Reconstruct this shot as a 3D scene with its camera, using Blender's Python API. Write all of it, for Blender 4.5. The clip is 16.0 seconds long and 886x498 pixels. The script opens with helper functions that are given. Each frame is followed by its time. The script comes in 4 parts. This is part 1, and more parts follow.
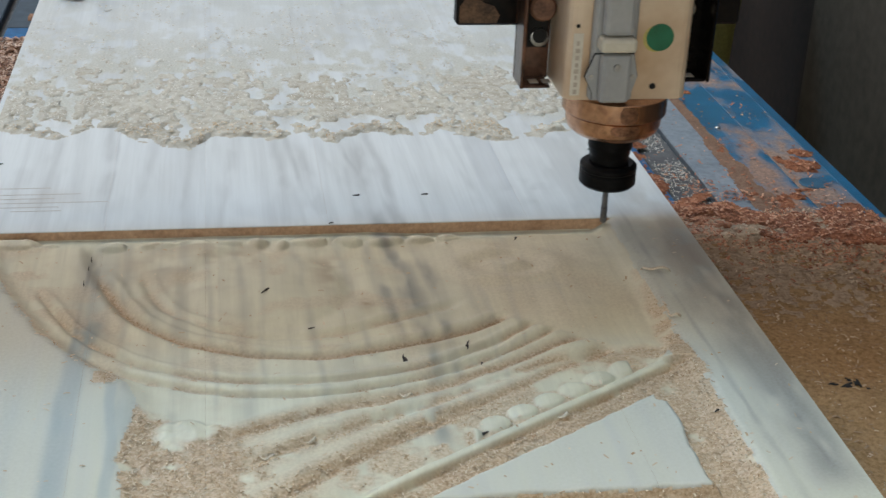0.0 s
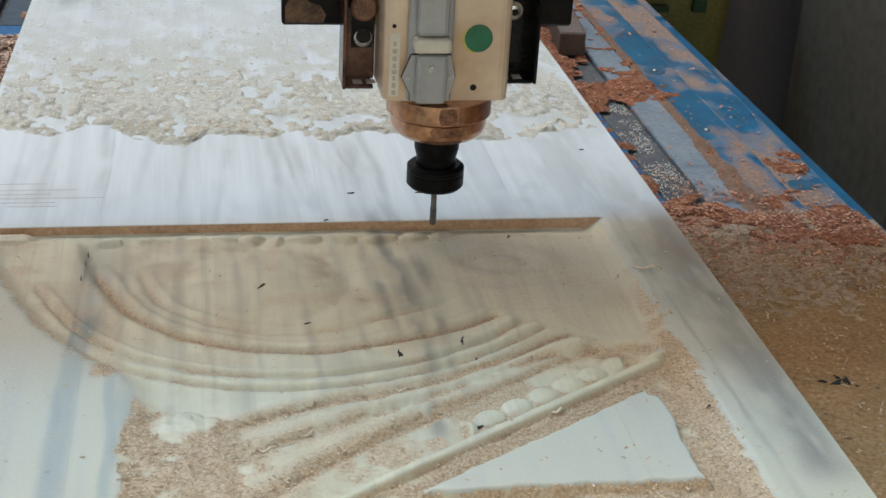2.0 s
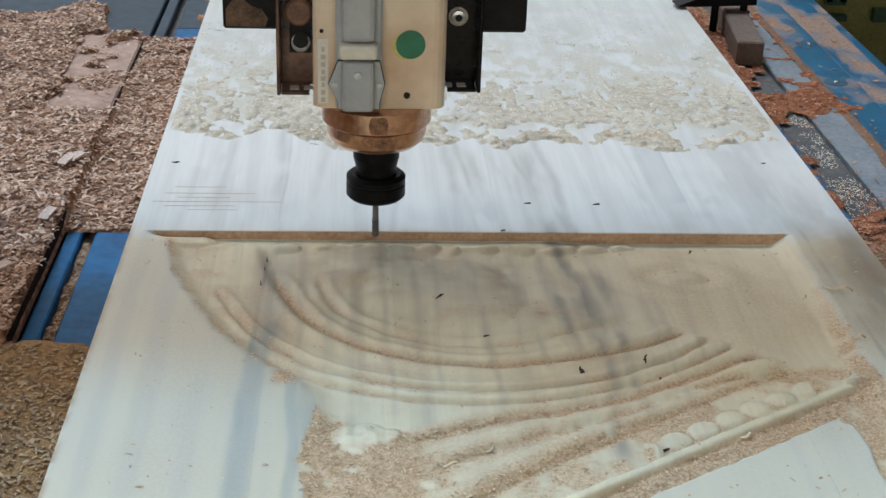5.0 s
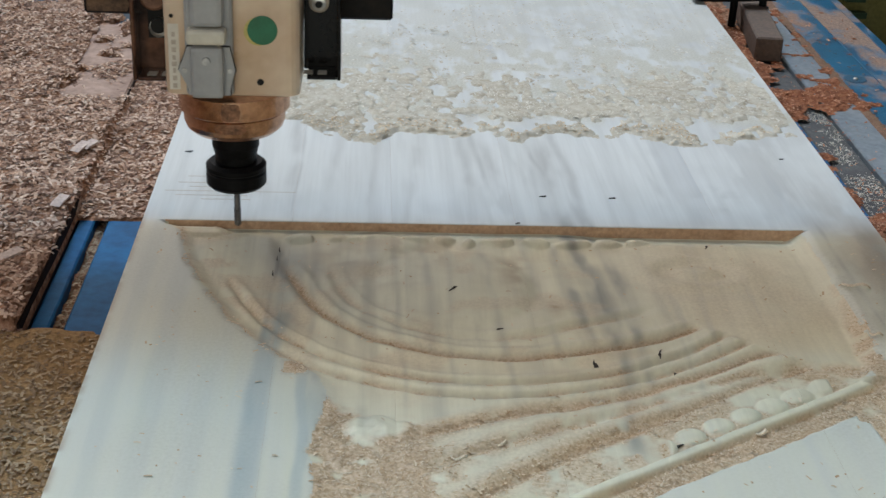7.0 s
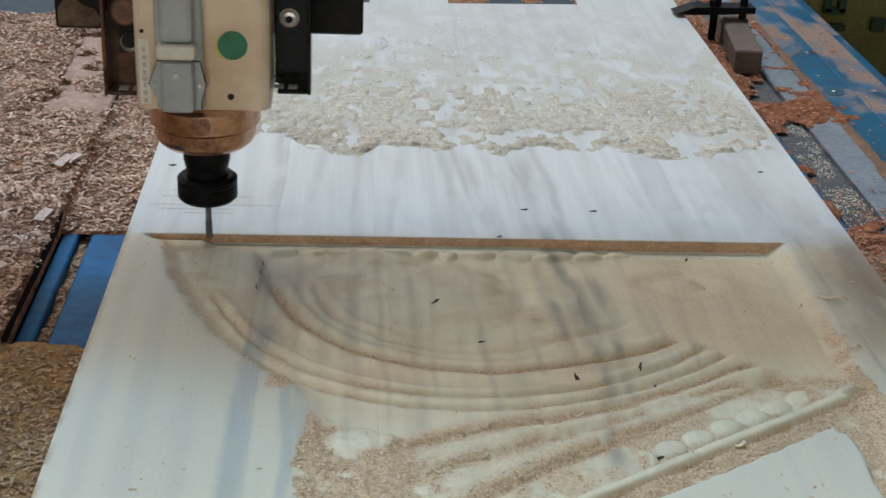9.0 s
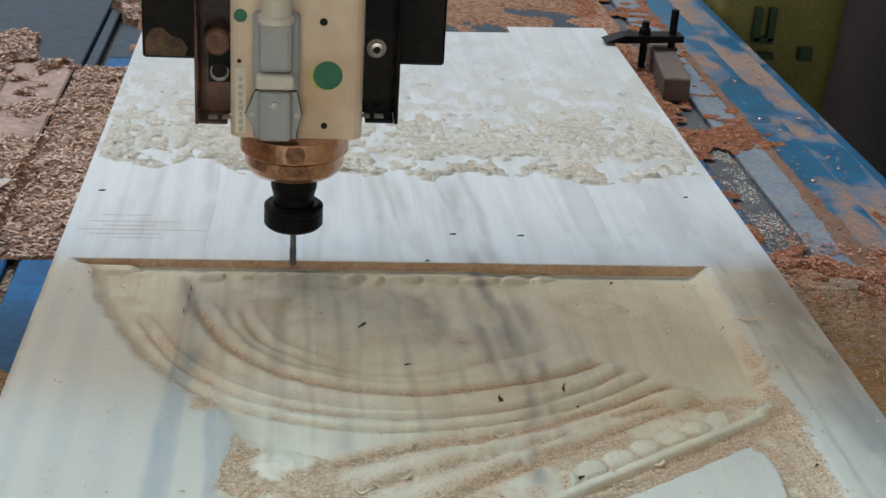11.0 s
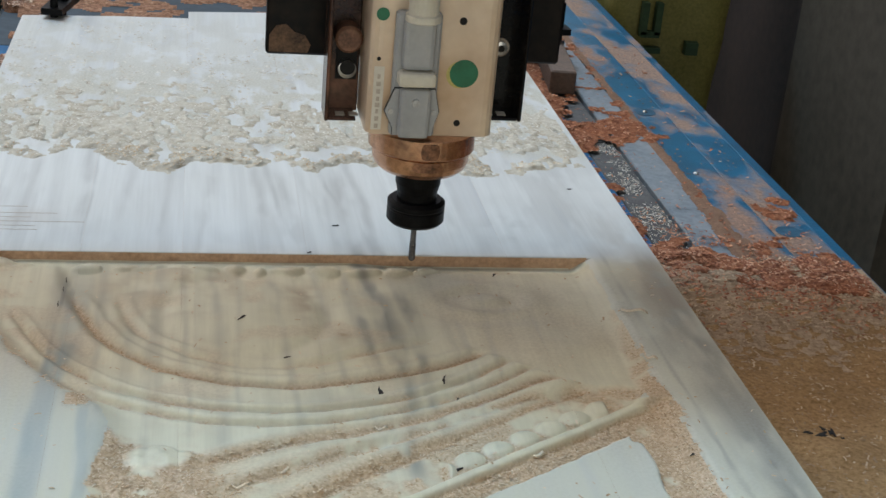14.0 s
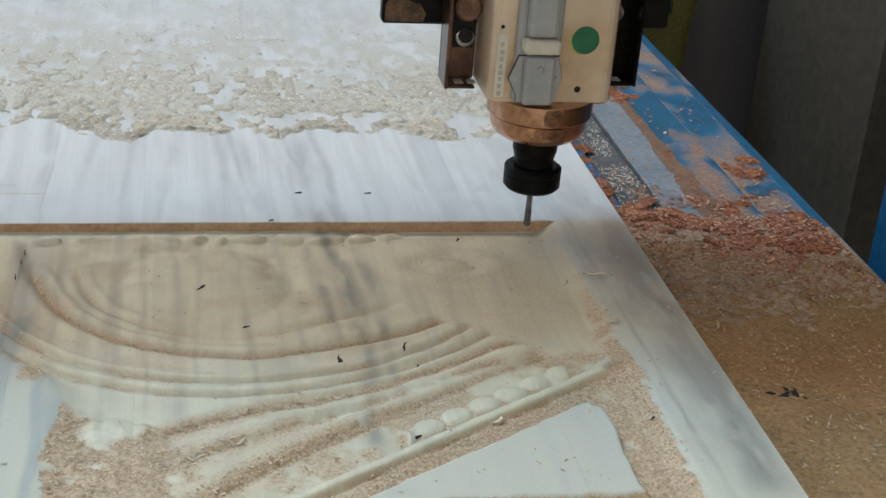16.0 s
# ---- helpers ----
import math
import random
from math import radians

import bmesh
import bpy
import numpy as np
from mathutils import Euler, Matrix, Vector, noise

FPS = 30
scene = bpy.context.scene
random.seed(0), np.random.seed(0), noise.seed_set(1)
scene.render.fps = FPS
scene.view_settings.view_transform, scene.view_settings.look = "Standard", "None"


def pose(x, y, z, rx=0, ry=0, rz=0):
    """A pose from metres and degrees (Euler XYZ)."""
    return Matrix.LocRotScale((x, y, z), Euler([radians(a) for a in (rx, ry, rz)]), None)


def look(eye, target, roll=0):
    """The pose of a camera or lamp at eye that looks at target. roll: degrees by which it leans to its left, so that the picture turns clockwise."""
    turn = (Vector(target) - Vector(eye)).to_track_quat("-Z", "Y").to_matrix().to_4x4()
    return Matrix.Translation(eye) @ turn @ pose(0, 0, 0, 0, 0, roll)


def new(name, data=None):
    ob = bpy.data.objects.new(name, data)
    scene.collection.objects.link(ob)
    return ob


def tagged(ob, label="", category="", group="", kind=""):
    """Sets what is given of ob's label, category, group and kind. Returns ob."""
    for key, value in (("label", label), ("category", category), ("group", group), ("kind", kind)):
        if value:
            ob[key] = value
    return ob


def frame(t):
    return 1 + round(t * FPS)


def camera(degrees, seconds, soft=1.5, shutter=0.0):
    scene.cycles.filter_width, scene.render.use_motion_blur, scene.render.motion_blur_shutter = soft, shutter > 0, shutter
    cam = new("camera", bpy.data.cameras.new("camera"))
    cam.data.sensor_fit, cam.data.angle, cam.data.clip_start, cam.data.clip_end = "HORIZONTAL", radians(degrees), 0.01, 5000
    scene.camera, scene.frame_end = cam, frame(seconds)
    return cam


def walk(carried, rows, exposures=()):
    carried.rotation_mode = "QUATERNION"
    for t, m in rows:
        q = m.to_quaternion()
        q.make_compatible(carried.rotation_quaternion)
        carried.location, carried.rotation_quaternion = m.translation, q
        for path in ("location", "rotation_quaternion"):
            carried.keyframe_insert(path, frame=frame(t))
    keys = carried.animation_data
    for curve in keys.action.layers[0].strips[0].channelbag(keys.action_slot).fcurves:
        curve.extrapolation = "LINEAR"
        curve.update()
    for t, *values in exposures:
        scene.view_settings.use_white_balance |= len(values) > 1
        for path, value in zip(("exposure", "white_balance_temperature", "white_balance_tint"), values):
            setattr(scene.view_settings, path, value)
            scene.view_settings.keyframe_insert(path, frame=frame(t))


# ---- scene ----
cam = camera(34.6, 16.0, soft=1.5, shutter=0.4)
PATH = [
    (0, (0.217, -1.08, 0.491), (0.52, 0.703, -0.364), 2.5),
    (0.5, (0.218, -1.089, 0.493), (0.528, 0.693, -0.362), 2.5),
    (1, (0.218, -1.096, 0.493), (0.535, 0.688, -0.355), 2.5),
    (1.5, (0.212, -1.096, 0.492), (0.535, 0.688, -0.353), 2.6),
    (2, (0.206, -1.091, 0.491), (0.533, 0.69, -0.358), 3.2),
    (2.5, (0.199, -1.086, 0.491), (0.508, 0.696, -0.362), 3.4),
    (3, (0.195, -1.083, 0.489), (0.491, 0.701, -0.365), 3.7),
    (3.5, (0.191, -1.078, 0.488), (0.468, 0.71, -0.363), 3.5),
    (4, (0.184, -1.075, 0.487), (0.403, 0.724, -0.359), 3.3),
    (4.5, (0.182, -1.073, 0.487), (0.362, 0.734, -0.352), 2.7),
    (5, (0.181, -1.068, 0.487), (0.307, 0.737, -0.365), 2.0),
    (7.5, (0.182, -1.061, 0.479), (0.288, 0.743, -0.378), 2.4),
    (8, (0.18, -1.061, 0.485), (0.297, 0.743, -0.37), 2.5),
    (10.5, (0.191, -1.08, 0.488), (0.355, 0.739, -0.327), 3.0),
    (11, (0.194, -1.08, 0.489), (0.402, 0.739, -0.316), 3.5),
    (11.5, (0.194, -1.076, 0.487), (0.419, 0.74, -0.32), 3.9),
    (12, (0.192, -1.075, 0.488), (0.424, 0.74, -0.32), 3.9),
    (12.5, (0.194, -1.074, 0.487), (0.437, 0.742, -0.316), 4.2),
    (13, (0.195, -1.075, 0.487), (0.456, 0.74, -0.312), 4.3),
    (13.5, (0.202, -1.077, 0.486), (0.492, 0.733, -0.314), 4.5),
    (14, (0.207, -1.076, 0.487), (0.558, 0.721, -0.318), 5.3),
    (14.5, (0.211, -1.074, 0.487), (0.574, 0.721, -0.317), 5.0),
    (15, (0.218, -1.073, 0.486), (0.584, 0.715, -0.331), 4.8),
    (15.5, (0.223, -1.071, 0.487), (0.597, 0.7, -0.365), 4.8),
    (16, (0.232, -1.071, 0.488), (0.594, 0.702, -0.365), 4.5),
]
EXPOSURES = ((0.0, -0.08), (1.0, -0.05), (2.2, 0.06), (3.5, 0.14), (5.0, 0.08), (8.0, -0.10), (11.0, -0.02), (12.5, 0.06), (13.6, -0.01), (15.0, -0.12), (15.5, -0.04), (16.0, -0.06))
walk(cam, [(t, look(eye, target, roll)) for t, eye, target, roll in PATH], EXPOSURES)


# ---- world and light ----
SUN_WAY = Vector((0.28, -0.47, -1.0)).normalized()
world = bpy.data.worlds.new("sky")
scene.world = world
world.use_nodes = True
sky = world.node_tree.nodes.new("ShaderNodeTexSky")
sky.sky_type = "NISHITA"
sky.sun_disc = False
sky.air_density, sky.dust_density, sky.ozone_density = 0.45, 6.0, 0.2
sky.sun_elevation = math.asin(-SUN_WAY.z)
sky.sun_rotation = math.atan2(-SUN_WAY.x, -SUN_WAY.y)
world.node_tree.links.new(sky.outputs[0], world.node_tree.nodes["Background"].inputs[0])
world.node_tree.nodes["Background"].inputs[1].default_value = 0.15
sun = new("sun", bpy.data.lights.new("sun", "SUN"))
sun.data.energy, sun.data.angle, sun.data.color = 1.30, radians(8), (0.11, 0.52, 1.0)
sun.matrix_world = look((-1.0, 2.0, 4.0), Vector((-1.0, 2.0, 4.0)) + SUN_WAY)
# unseen area lamp added to brighten the near sides; its doorway is assumed
front_lamp = new("front_fill", bpy.data.lights.new("front_fill", "AREA"))
front_lamp.data.shape, front_lamp.data.size, front_lamp.data.size_y = "RECTANGLE", 3.4, 2.6
front_lamp.data.energy, front_lamp.data.color = 63, (1.0, 0.955, 0.86)
front_lamp.matrix_world = look((-0.2, -4.12, 0.55), (-0.2, 0, 0.45))
scene.view_settings.use_white_balance = True
scene.view_settings.white_balance_temperature = 6560
scene.view_settings.white_balance_tint = 3


# ---- materials ----
def shader(name, rough=0.6, metal=0.0, spec=0.5):
    m = bpy.data.materials.new(name)
    m.use_nodes = True
    b = m.node_tree.nodes["Principled BSDF"]
    b.inputs["Roughness"].default_value = rough
    b.inputs["Metallic"].default_value = metal
    b.inputs["Specular IOR Level"].default_value = spec
    return m, m.node_tree.nodes, m.node_tree.links, b


def noise_node(nodes, links, scale=1.0, stretch=(1, 1, 1), detail=4.0, rough=0.55, shift=None, twist=0.0):
    tc = nodes.new("ShaderNodeTexCoord")
    mp = nodes.new("ShaderNodeMapping")
    mp.inputs["Scale"].default_value = stretch
    links.new(tc.outputs["Object"], mp.inputs[0])
    if shift:
        links.new(shift, mp.inputs["Location"])
    n = nodes.new("ShaderNodeTexNoise")
    n.inputs["Scale"].default_value = scale
    n.inputs["Detail"].default_value = detail
    n.inputs["Roughness"].default_value = rough
    n.inputs["Distortion"].default_value = twist
    links.new(mp.outputs[0], n.inputs["Vector"])
    return n.outputs["Fac"]


def ramp(nodes, links, fac, stops):
    r = nodes.new("ShaderNodeValToRGB")
    while len(r.color_ramp.elements) < len(stops):
        r.color_ramp.elements.new(0.5)
    for e, (p, c) in zip(r.color_ramp.elements, stops):
        e.position, e.color = p, (*c, 1.0)
    links.new(fac, r.inputs[0])
    return r.outputs[0]


def mix(nodes, links, fac, a, b, mode="MIX"):
    m = nodes.new("ShaderNodeMix")
    m.data_type, m.blend_type = "RGBA", mode
    for sock, v in ((m.inputs[0], fac), (m.inputs[6], a), (m.inputs[7], b)):
        if isinstance(v, (int, float)):
            sock.default_value = v
        elif isinstance(v, tuple):
            sock.default_value = (*v, 1.0)
        else:
            links.new(v, sock)
    return m.outputs[2]


def bump(nodes, links, b, height, strength=0.3, distance=0.001):
    n = nodes.new("ShaderNodeBump")
    n.inputs["Strength"].default_value = strength
    n.inputs["Distance"].default_value = distance
    links.new(height, n.inputs["Height"])
    links.new(n.outputs[0], b.inputs["Normal"])


def mottled(name, dark, light, scale, rough=0.6, metal=0.0, fine=None, relief=0.2, dist=0.001, lo=0.35, hi=0.65, spec=0.5, grain=0.35):
    """Two tones in patches, with a finer grain over them."""
    m, nodes, links, b = shader(name, rough, metal, spec)
    f = noise_node(nodes, links, scale, detail=5)
    g = noise_node(nodes, links, fine or scale * 7, detail=3)
    c = ramp(nodes, links, f, [(lo, dark), (hi, light)])
    c = mix(nodes, links, grain, c, ramp(nodes, links, g, [(0.3, tuple(v * 0.55 for v in dark)), (0.7, tuple(min(1, v * 1.25) for v in light))]))
    links.new(c, b.inputs["Base Color"])
    r = nodes.new("ShaderNodeMapRange")
    r.inputs["To Min"].default_value, r.inputs["To Max"].default_value = rough * 0.75, min(1, rough * 1.25)
    links.new(f, r.inputs["Value"])
    links.new(r.outputs[0], b.inputs["Roughness"])
    bump(nodes, links, b, g, relief, dist)
    return m


def wood_surface(name, pale, warm, grey, rough, grey_at=0.56, dusty=None):
    """Planed timber: grain and grey streaks along the plank; loose dust where the 'dust' layer of the mesh lies."""
    m, nodes, links, b = shader(name, rough)
    info = nodes.new("ShaderNodeObjectInfo")
    sh = nodes.new("ShaderNodeCombineXYZ")
    mul = nodes.new("ShaderNodeMath")
    mul.operation = "MULTIPLY"
    mul.inputs[1].default_value = 3.0
    links.new(info.outputs["Random"], mul.inputs[0])
    links.new(mul.outputs[0], sh.inputs["Y"])
    wide = noise_node(nodes, links, 1.0, (15, 1.1, 15), 3, 0.5, sh.outputs[0], 0.7)
    band = noise_node(nodes, links, 1.0, (60, 3.0, 60), 3, 0.5, sh.outputs[0], 0.8)
    grain = noise_node(nodes, links, 1.0, (330, 9, 330), 3, 0.6, sh.outputs[0])
    blotch = noise_node(nodes, links, 7.0, (1, 0.6, 1), 4, 0.55)
    c = ramp(nodes, links, blotch, [(0.35, warm), (0.62, pale)])
    c = mix(nodes, links, ramp(nodes, links, wide, [(grey_at, (0, 0, 0)), (grey_at + 0.10, (0.85, 0.85, 0.85))]), c, grey)
    c = mix(nodes, links, 0.42, c, ramp(nodes, links, band, [(0.32, (0.72, 0.72, 0.72)), (0.6, (1, 1, 1))]), "MULTIPLY")
    c = mix(nodes, links, 0.16, c, ramp(nodes, links, grain, [(0.3, (0.7, 0.68, 0.64)), (0.6, (1, 1, 1))]), "MULTIPLY")
    for layer_name, tone in (("near_tint", (0.635, 0.625, 0.485)), ("stain_and_shade", (0.185, 0.182, 0.170)), ("scorch_and_shade", (0.32, 0.21, 0.11)), ("mineral", (0.26, 0.345, 0.365))):
        if layer_name == "near_tint" and dusty is DUST:
            continue
        st = nodes.new("ShaderNodeAttribute")
        st.attribute_name = layer_name
        broken = ramp(nodes, links, band, [(0.25, (0.7, 0.7, 0.7)), (0.65, (1.0, 1.0, 1.0))])
        c = mix(nodes, links, mix(nodes, links, 1.0, st.outputs["Color"], broken, "MULTIPLY"), c, tone)
    if dusty and dusty is DUST:
        film = noise_node(nodes, links, 34.0, (1, 1.4, 1), 5, 0.65)
        c = mix(nodes, links, ramp(nodes, links, film, [(0.5, (0, 0, 0)), (0.74, (0.18, 0.18, 0.18))]), c, (0.46, 0.37, 0.22))
    if dusty:
        at = nodes.new("ShaderNodeAttribute")
        at.attribute_name = "dust"
        speck = noise_node(nodes, links, 420.0, detail=3)
        layer = ramp(nodes, links, speck, [(0.3, dusty[0]), (0.5, dusty[1]), (0.72, dusty[2])])
        c = mix(nodes, links, at.outputs["Fac"], c, layer)
    links.new(c, b.inputs["Base Color"])
    bump(nodes, links, b, grain, 0.12, 0.0006)
    return m


def chips_surface(name, stops, scale=170.0, relief=0.9, dist=0.003):
    m, nodes, links, b = shader(name, 0.9, spec=0.2)
    f = noise_node(nodes, links, scale, detail=5, rough=0.7)
    big = noise_node(nodes, links, scale * 0.07, detail=3)
    c = ramp(nodes, links, f, stops)
    c = mix(nodes, links, 0.5, c, ramp(nodes, links, big, [(0.3, (0.55, 0.5, 0.45)), (0.7, (1, 1, 1))]), "MULTIPLY")
    links.new(c, b.inputs["Base Color"])
    bump(nodes, links, b, f, relief, dist)
    return m


def flake_surface(name, stops):
    """Shavings: each flake takes a tone of its own."""
    m, nodes, links, b = shader(name, 0.75, spec=0.25)
    geo = nodes.new("ShaderNodeNewGeometry")
    links.new(ramp(nodes, links, geo.outputs["Random Per Island"], stops), b.inputs["Base Color"])
    return m


DUST = ((0.40, 0.27, 0.15), (0.56, 0.41, 0.255), (0.70, 0.56, 0.39))
M_TOP = wood_surface("planed_timber", (0.650, 0.660, 0.645), (0.610, 0.615, 0.590), (0.42, 0.44, 0.46), 0.38, 0.66, ((0.39, 0.365, 0.285), (0.50, 0.48, 0.40), (0.60, 0.59, 0.515)))
M_CUT = wood_surface("freshly_cut_timber", (0.74, 0.705, 0.53), (0.695, 0.65, 0.465), (0.50, 0.50, 0.44), 0.5, 0.64, DUST)
M_SIDE = mottled("sawn_edge", (0.36, 0.20, 0.105), (0.57, 0.37, 0.23), 40, 0.8)
M_LAYER = chips_surface("pale_sawdust", [(0.28, (0.42, 0.365, 0.28)), (0.46, (0.56, 0.51, 0.415)), (0.66, (0.68, 0.65, 0.57))], 110, 0.5, 0.002)
M_BROWN = chips_surface("brown_sawdust", [(0.3, (0.09, 0.040, 0.022)), (0.5, (0.33, 0.17, 0.10)), (0.72, (0.58, 0.37, 0.25))], 150)
M_TAN = chips_surface("tan_sawdust", [(0.3, (0.205, 0.118, 0.048)), (0.5, (0.345, 0.212, 0.098)), (0.72, (0.44, 0.292, 0.148))], 260, 0.5)
M_TAN_LIT = chips_surface("lit_tan_sawdust", [(0.3, (0.25, 0.165, 0.10)), (0.5, (0.39, 0.28, 0.185)), (0.72, (0.52, 0.39, 0.275))], 220, 0.7)
M_ORANGE = chips_surface("orange_sawdust", [(0.3, (0.11, 0.033, 0.015)), (0.5, (0.30, 0.11, 0.052)), (0.72, (0.46, 0.23, 0.13))], 200)
M_FLAKE_LIGHT = flake_surface("light_shavings", [(0, (0.76, 0.74, 0.68)), (0.5, (0.62, 0.575, 0.48)), (1, (0.46, 0.40, 0.31))])
M_FLAKE_PALE = flake_surface("pale_shavings", [(0, (0.76, 0.65, 0.48)), (0.5, (0.60, 0.46, 0.30)), (1, (0.45, 0.30, 0.17))])
M_FLAKE_BROWN = flake_surface("brown_shavings", [(0, (0.72, 0.55, 0.43)), (0.45, (0.45, 0.275, 0.185)), (1, (0.14, 0.066, 0.042))])
M_FLAKE_CHIP = flake_surface("tan_chips", [(0, (0.54, 0.41, 0.28)), (0.5, (0.36, 0.25, 0.155)), (1, (0.23, 0.15, 0.085))])
M_FLAKE_TAN = flake_surface("tan_shavings", [(0, (0.46, 0.35, 0.22)), (0.5, (0.32, 0.215, 0.12)), (1, (0.16, 0.10, 0.055))])
M_FLAKE_ORANGE = flake_surface("orange_shavings", [(0, (0.60, 0.35, 0.22)), (0.35, (0.42, 0.165, 0.082)), (1, (0.17, 0.05, 0.024))])
M_BLUE = mottled("worn_blue_paint", (0.008, 0.075, 0.19), (0.018, 0.13, 0.29), 14, 0.55, relief=0.1, spec=0.16)


def dusted_paint(name, paint, dust, scale, lo, hi):
    """Paint under a film of settled dust that lies in patches."""
    m, nodes, links, b = shader(name, 0.5)
    f = noise_node(nodes, links, scale, (1, 0.6, 1), 5, 0.6)
    g = noise_node(nodes, links, 330, detail=3)
    lay = ramp(nodes, links, g, [(0.3, tuple(v * 0.5 for v in dust)), (0.65, dust)])
    base = ramp(nodes, links, noise_node(nodes, links, 25, detail=4), [(0.3, tuple(v * 0.6 for v in paint)), (0.7, paint)])
    links.new(mix(nodes, links, ramp(nodes, links, f, [(lo, (0, 0, 0)), (hi, (0.9, 0.9, 0.9))]), base, lay), b.inputs["Base Color"])
    links.new(ramp(nodes, links, f, [(lo, (0.35, 0.35, 0.35)), (hi, (0.9, 0.9, 0.9))]), b.inputs["Roughness"])
    bump(nodes, links, b, g, 0.3, 0.0012)
    return m


M_BLUE_DUSTY = dusted_paint("dusty_blue_paint", (0.003, 0.118, 0.225), (0.33, 0.19, 0.12), 11, 0.54, 0.64)
M_BLUE_CAKED = dusted_paint("caked_blue_paint", (0.003, 0.115, 0.225), (0.33, 0.205, 0.135), 12, 0.44, 0.56)
M_BLUE_EDGE = dusted_paint("rubbed_blue_paint", (0.003, 0.10, 0.20), (0.30, 0.19, 0.13), 14, 0.56, 0.68)
# the bed's blue again, with the shade at the far left put in
M_SHADE_BLUE = mottled("shaded_blue_paint", (0.018, 0.035, 0.052), (0.04, 0.062, 0.082), 9, 0.6, spec=0.25)
M_GREYBLUE = mottled("dusty_grey_paint", (0.12, 0.15, 0.18), (0.20, 0.225, 0.245), 22, 0.6)
M_CAP = mottled("dark_blue_plug", (0.004, 0.055, 0.10), (0.010, 0.085, 0.15), 90, 0.45)
M_KNOT = mottled("dark_knot", (0.012, 0.010, 0.008), (0.05, 0.035, 0.025), 300, 0.8, relief=0.1)
M_SLOTDUST = chips_surface("settled_slot_dust", [(0.3, (0.16, 0.09, 0.06)), (0.5, (0.22, 0.13, 0.085)), (0.72, (0.29, 0.18, 0.12))], 420, 0.4)
M_RUBBER = mottled("dusty_black_rubber", (0.02, 0.022, 0.026), (0.10, 0.10, 0.10), 90, 0.7)
M_CREAM = mottled("cream_enamel", (0.56, 0.37, 0.22), (0.84, 0.70, 0.53), 9, 0.30, relief=0.05, grain=0.10)
M_COPPER = mottled("stained_copper_alloy", (0.13, 0.052, 0.028), (0.62, 0.36, 0.225), 26, 0.24, 0.95, relief=0.05, lo=0.28, hi=0.5)
M_BLACK = mottled("black_oxide_steel", (0.004, 0.004, 0.0045), (0.009, 0.009, 0.0095), 40, 0.38, 0.0, relief=0.1, spec=0.09)
M_GLOSS = mottled("glossy_black_paint", (0.004, 0.0035, 0.003), (0.009, 0.007, 0.006), 20, 0.16, relief=0.03, spec=0.18)
M_RUSTY = mottled("rusty_black_plate", (0.005, 0.005, 0.005), (0.10, 0.06, 0.035), 14, 0.45, relief=0.1, lo=0.58, hi=0.74, spec=0.12, grain=0.08)
# glossy black plate with the wood's brown reflection put into its colour
M_BROWN_SHEEN = mottled("brown_reflecting_plate", (0.014, 0.007, 0.005), (0.24, 0.115, 0.07), 24, 0.24, 0.4, lo=0.40, hi=0.66, grain=0.12, relief=0.05)
M_RUST = mottled("rusty_boss", (0.07, 0.03, 0.018), (0.22, 0.11, 0.065), 60, 0.6, 0.2)
M_RUSTPATCH = mottled("brown_rust_bloom", (0.035, 0.018, 0.010), (0.20, 0.115, 0.065), 70, 0.75, 0.1, relief=0.3)
M_STEEL = mottled("bright_steel", (0.35, 0.34, 0.33), (0.55, 0.54, 0.52), 60, 0.3, 0.9, relief=0.05)
M_DULLSTEEL = mottled("tarnished_steel", (0.12, 0.085, 0.06), (0.34, 0.29, 0.24), 120, 0.4, 0.7, relief=0.05)
M_BIT = mottled("carbide", (0.12, 0.12, 0.13), (0.24, 0.24, 0.25), 120, 0.3, 0.9, relief=0.05)
M_PLUG = mottled("grey_plastic", (0.33, 0.33, 0.33), (0.42, 0.42, 0.41), 30, 0.5, relief=0.05, grain=0.1)
M_IVORY = mottled("ivory_plastic", (0.60, 0.55, 0.44), (0.70, 0.66, 0.55), 30, 0.45, relief=0.05, grain=0.1)
M_GREEN = mottled("green_sticker", (0.012, 0.12, 0.05), (0.02, 0.17, 0.08), 60, 0.5, relief=0.03, grain=0.1)
M_YELLOW = mottled("old_glue", (0.50, 0.42, 0.10), (0.60, 0.52, 0.18), 80, 0.5, relief=0.03)
M_DARK_SHEEN = mottled("brown_reflection", (0.02, 0.010, 0.006), (0.36, 0.17, 0.09), 70, 0.4, 0.5, relief=0.02)
M_FAINT = mottled("faded_print", (0.44, 0.37, 0.29), (0.54, 0.46, 0.37), 80, 0.6, relief=0.02)
M_LABEL = mottled("pale_label", (0.66, 0.60, 0.50), (0.74, 0.69, 0.60), 30, 0.5, relief=0.02, grain=0.1)
M_HOLE = mottled("black_recess", (0.004, 0.004, 0.004), (0.01, 0.009, 0.008), 80, 0.8, relief=0.02)
M_PLANK = mottled("weathered_plank", (0.24, 0.14, 0.10), (0.46, 0.32, 0.25), 18, 0.8, relief=0.3)
M_SHAVING = mottled("fresh_shaving", (0.62, 0.50, 0.34), (0.78, 0.68, 0.52), 120, 0.6, relief=0.2)
M_SHADE_EDGE = mottled("shaded_edge", (0.010, 0.006, 0.005), (0.040, 0.024, 0.018), 60, 0.9, relief=0.3, spec=0.1)
M_SPLINT = mottled("pink_splinter_wood", (0.46, 0.34, 0.29), (0.62, 0.50, 0.43), 60, 0.7)
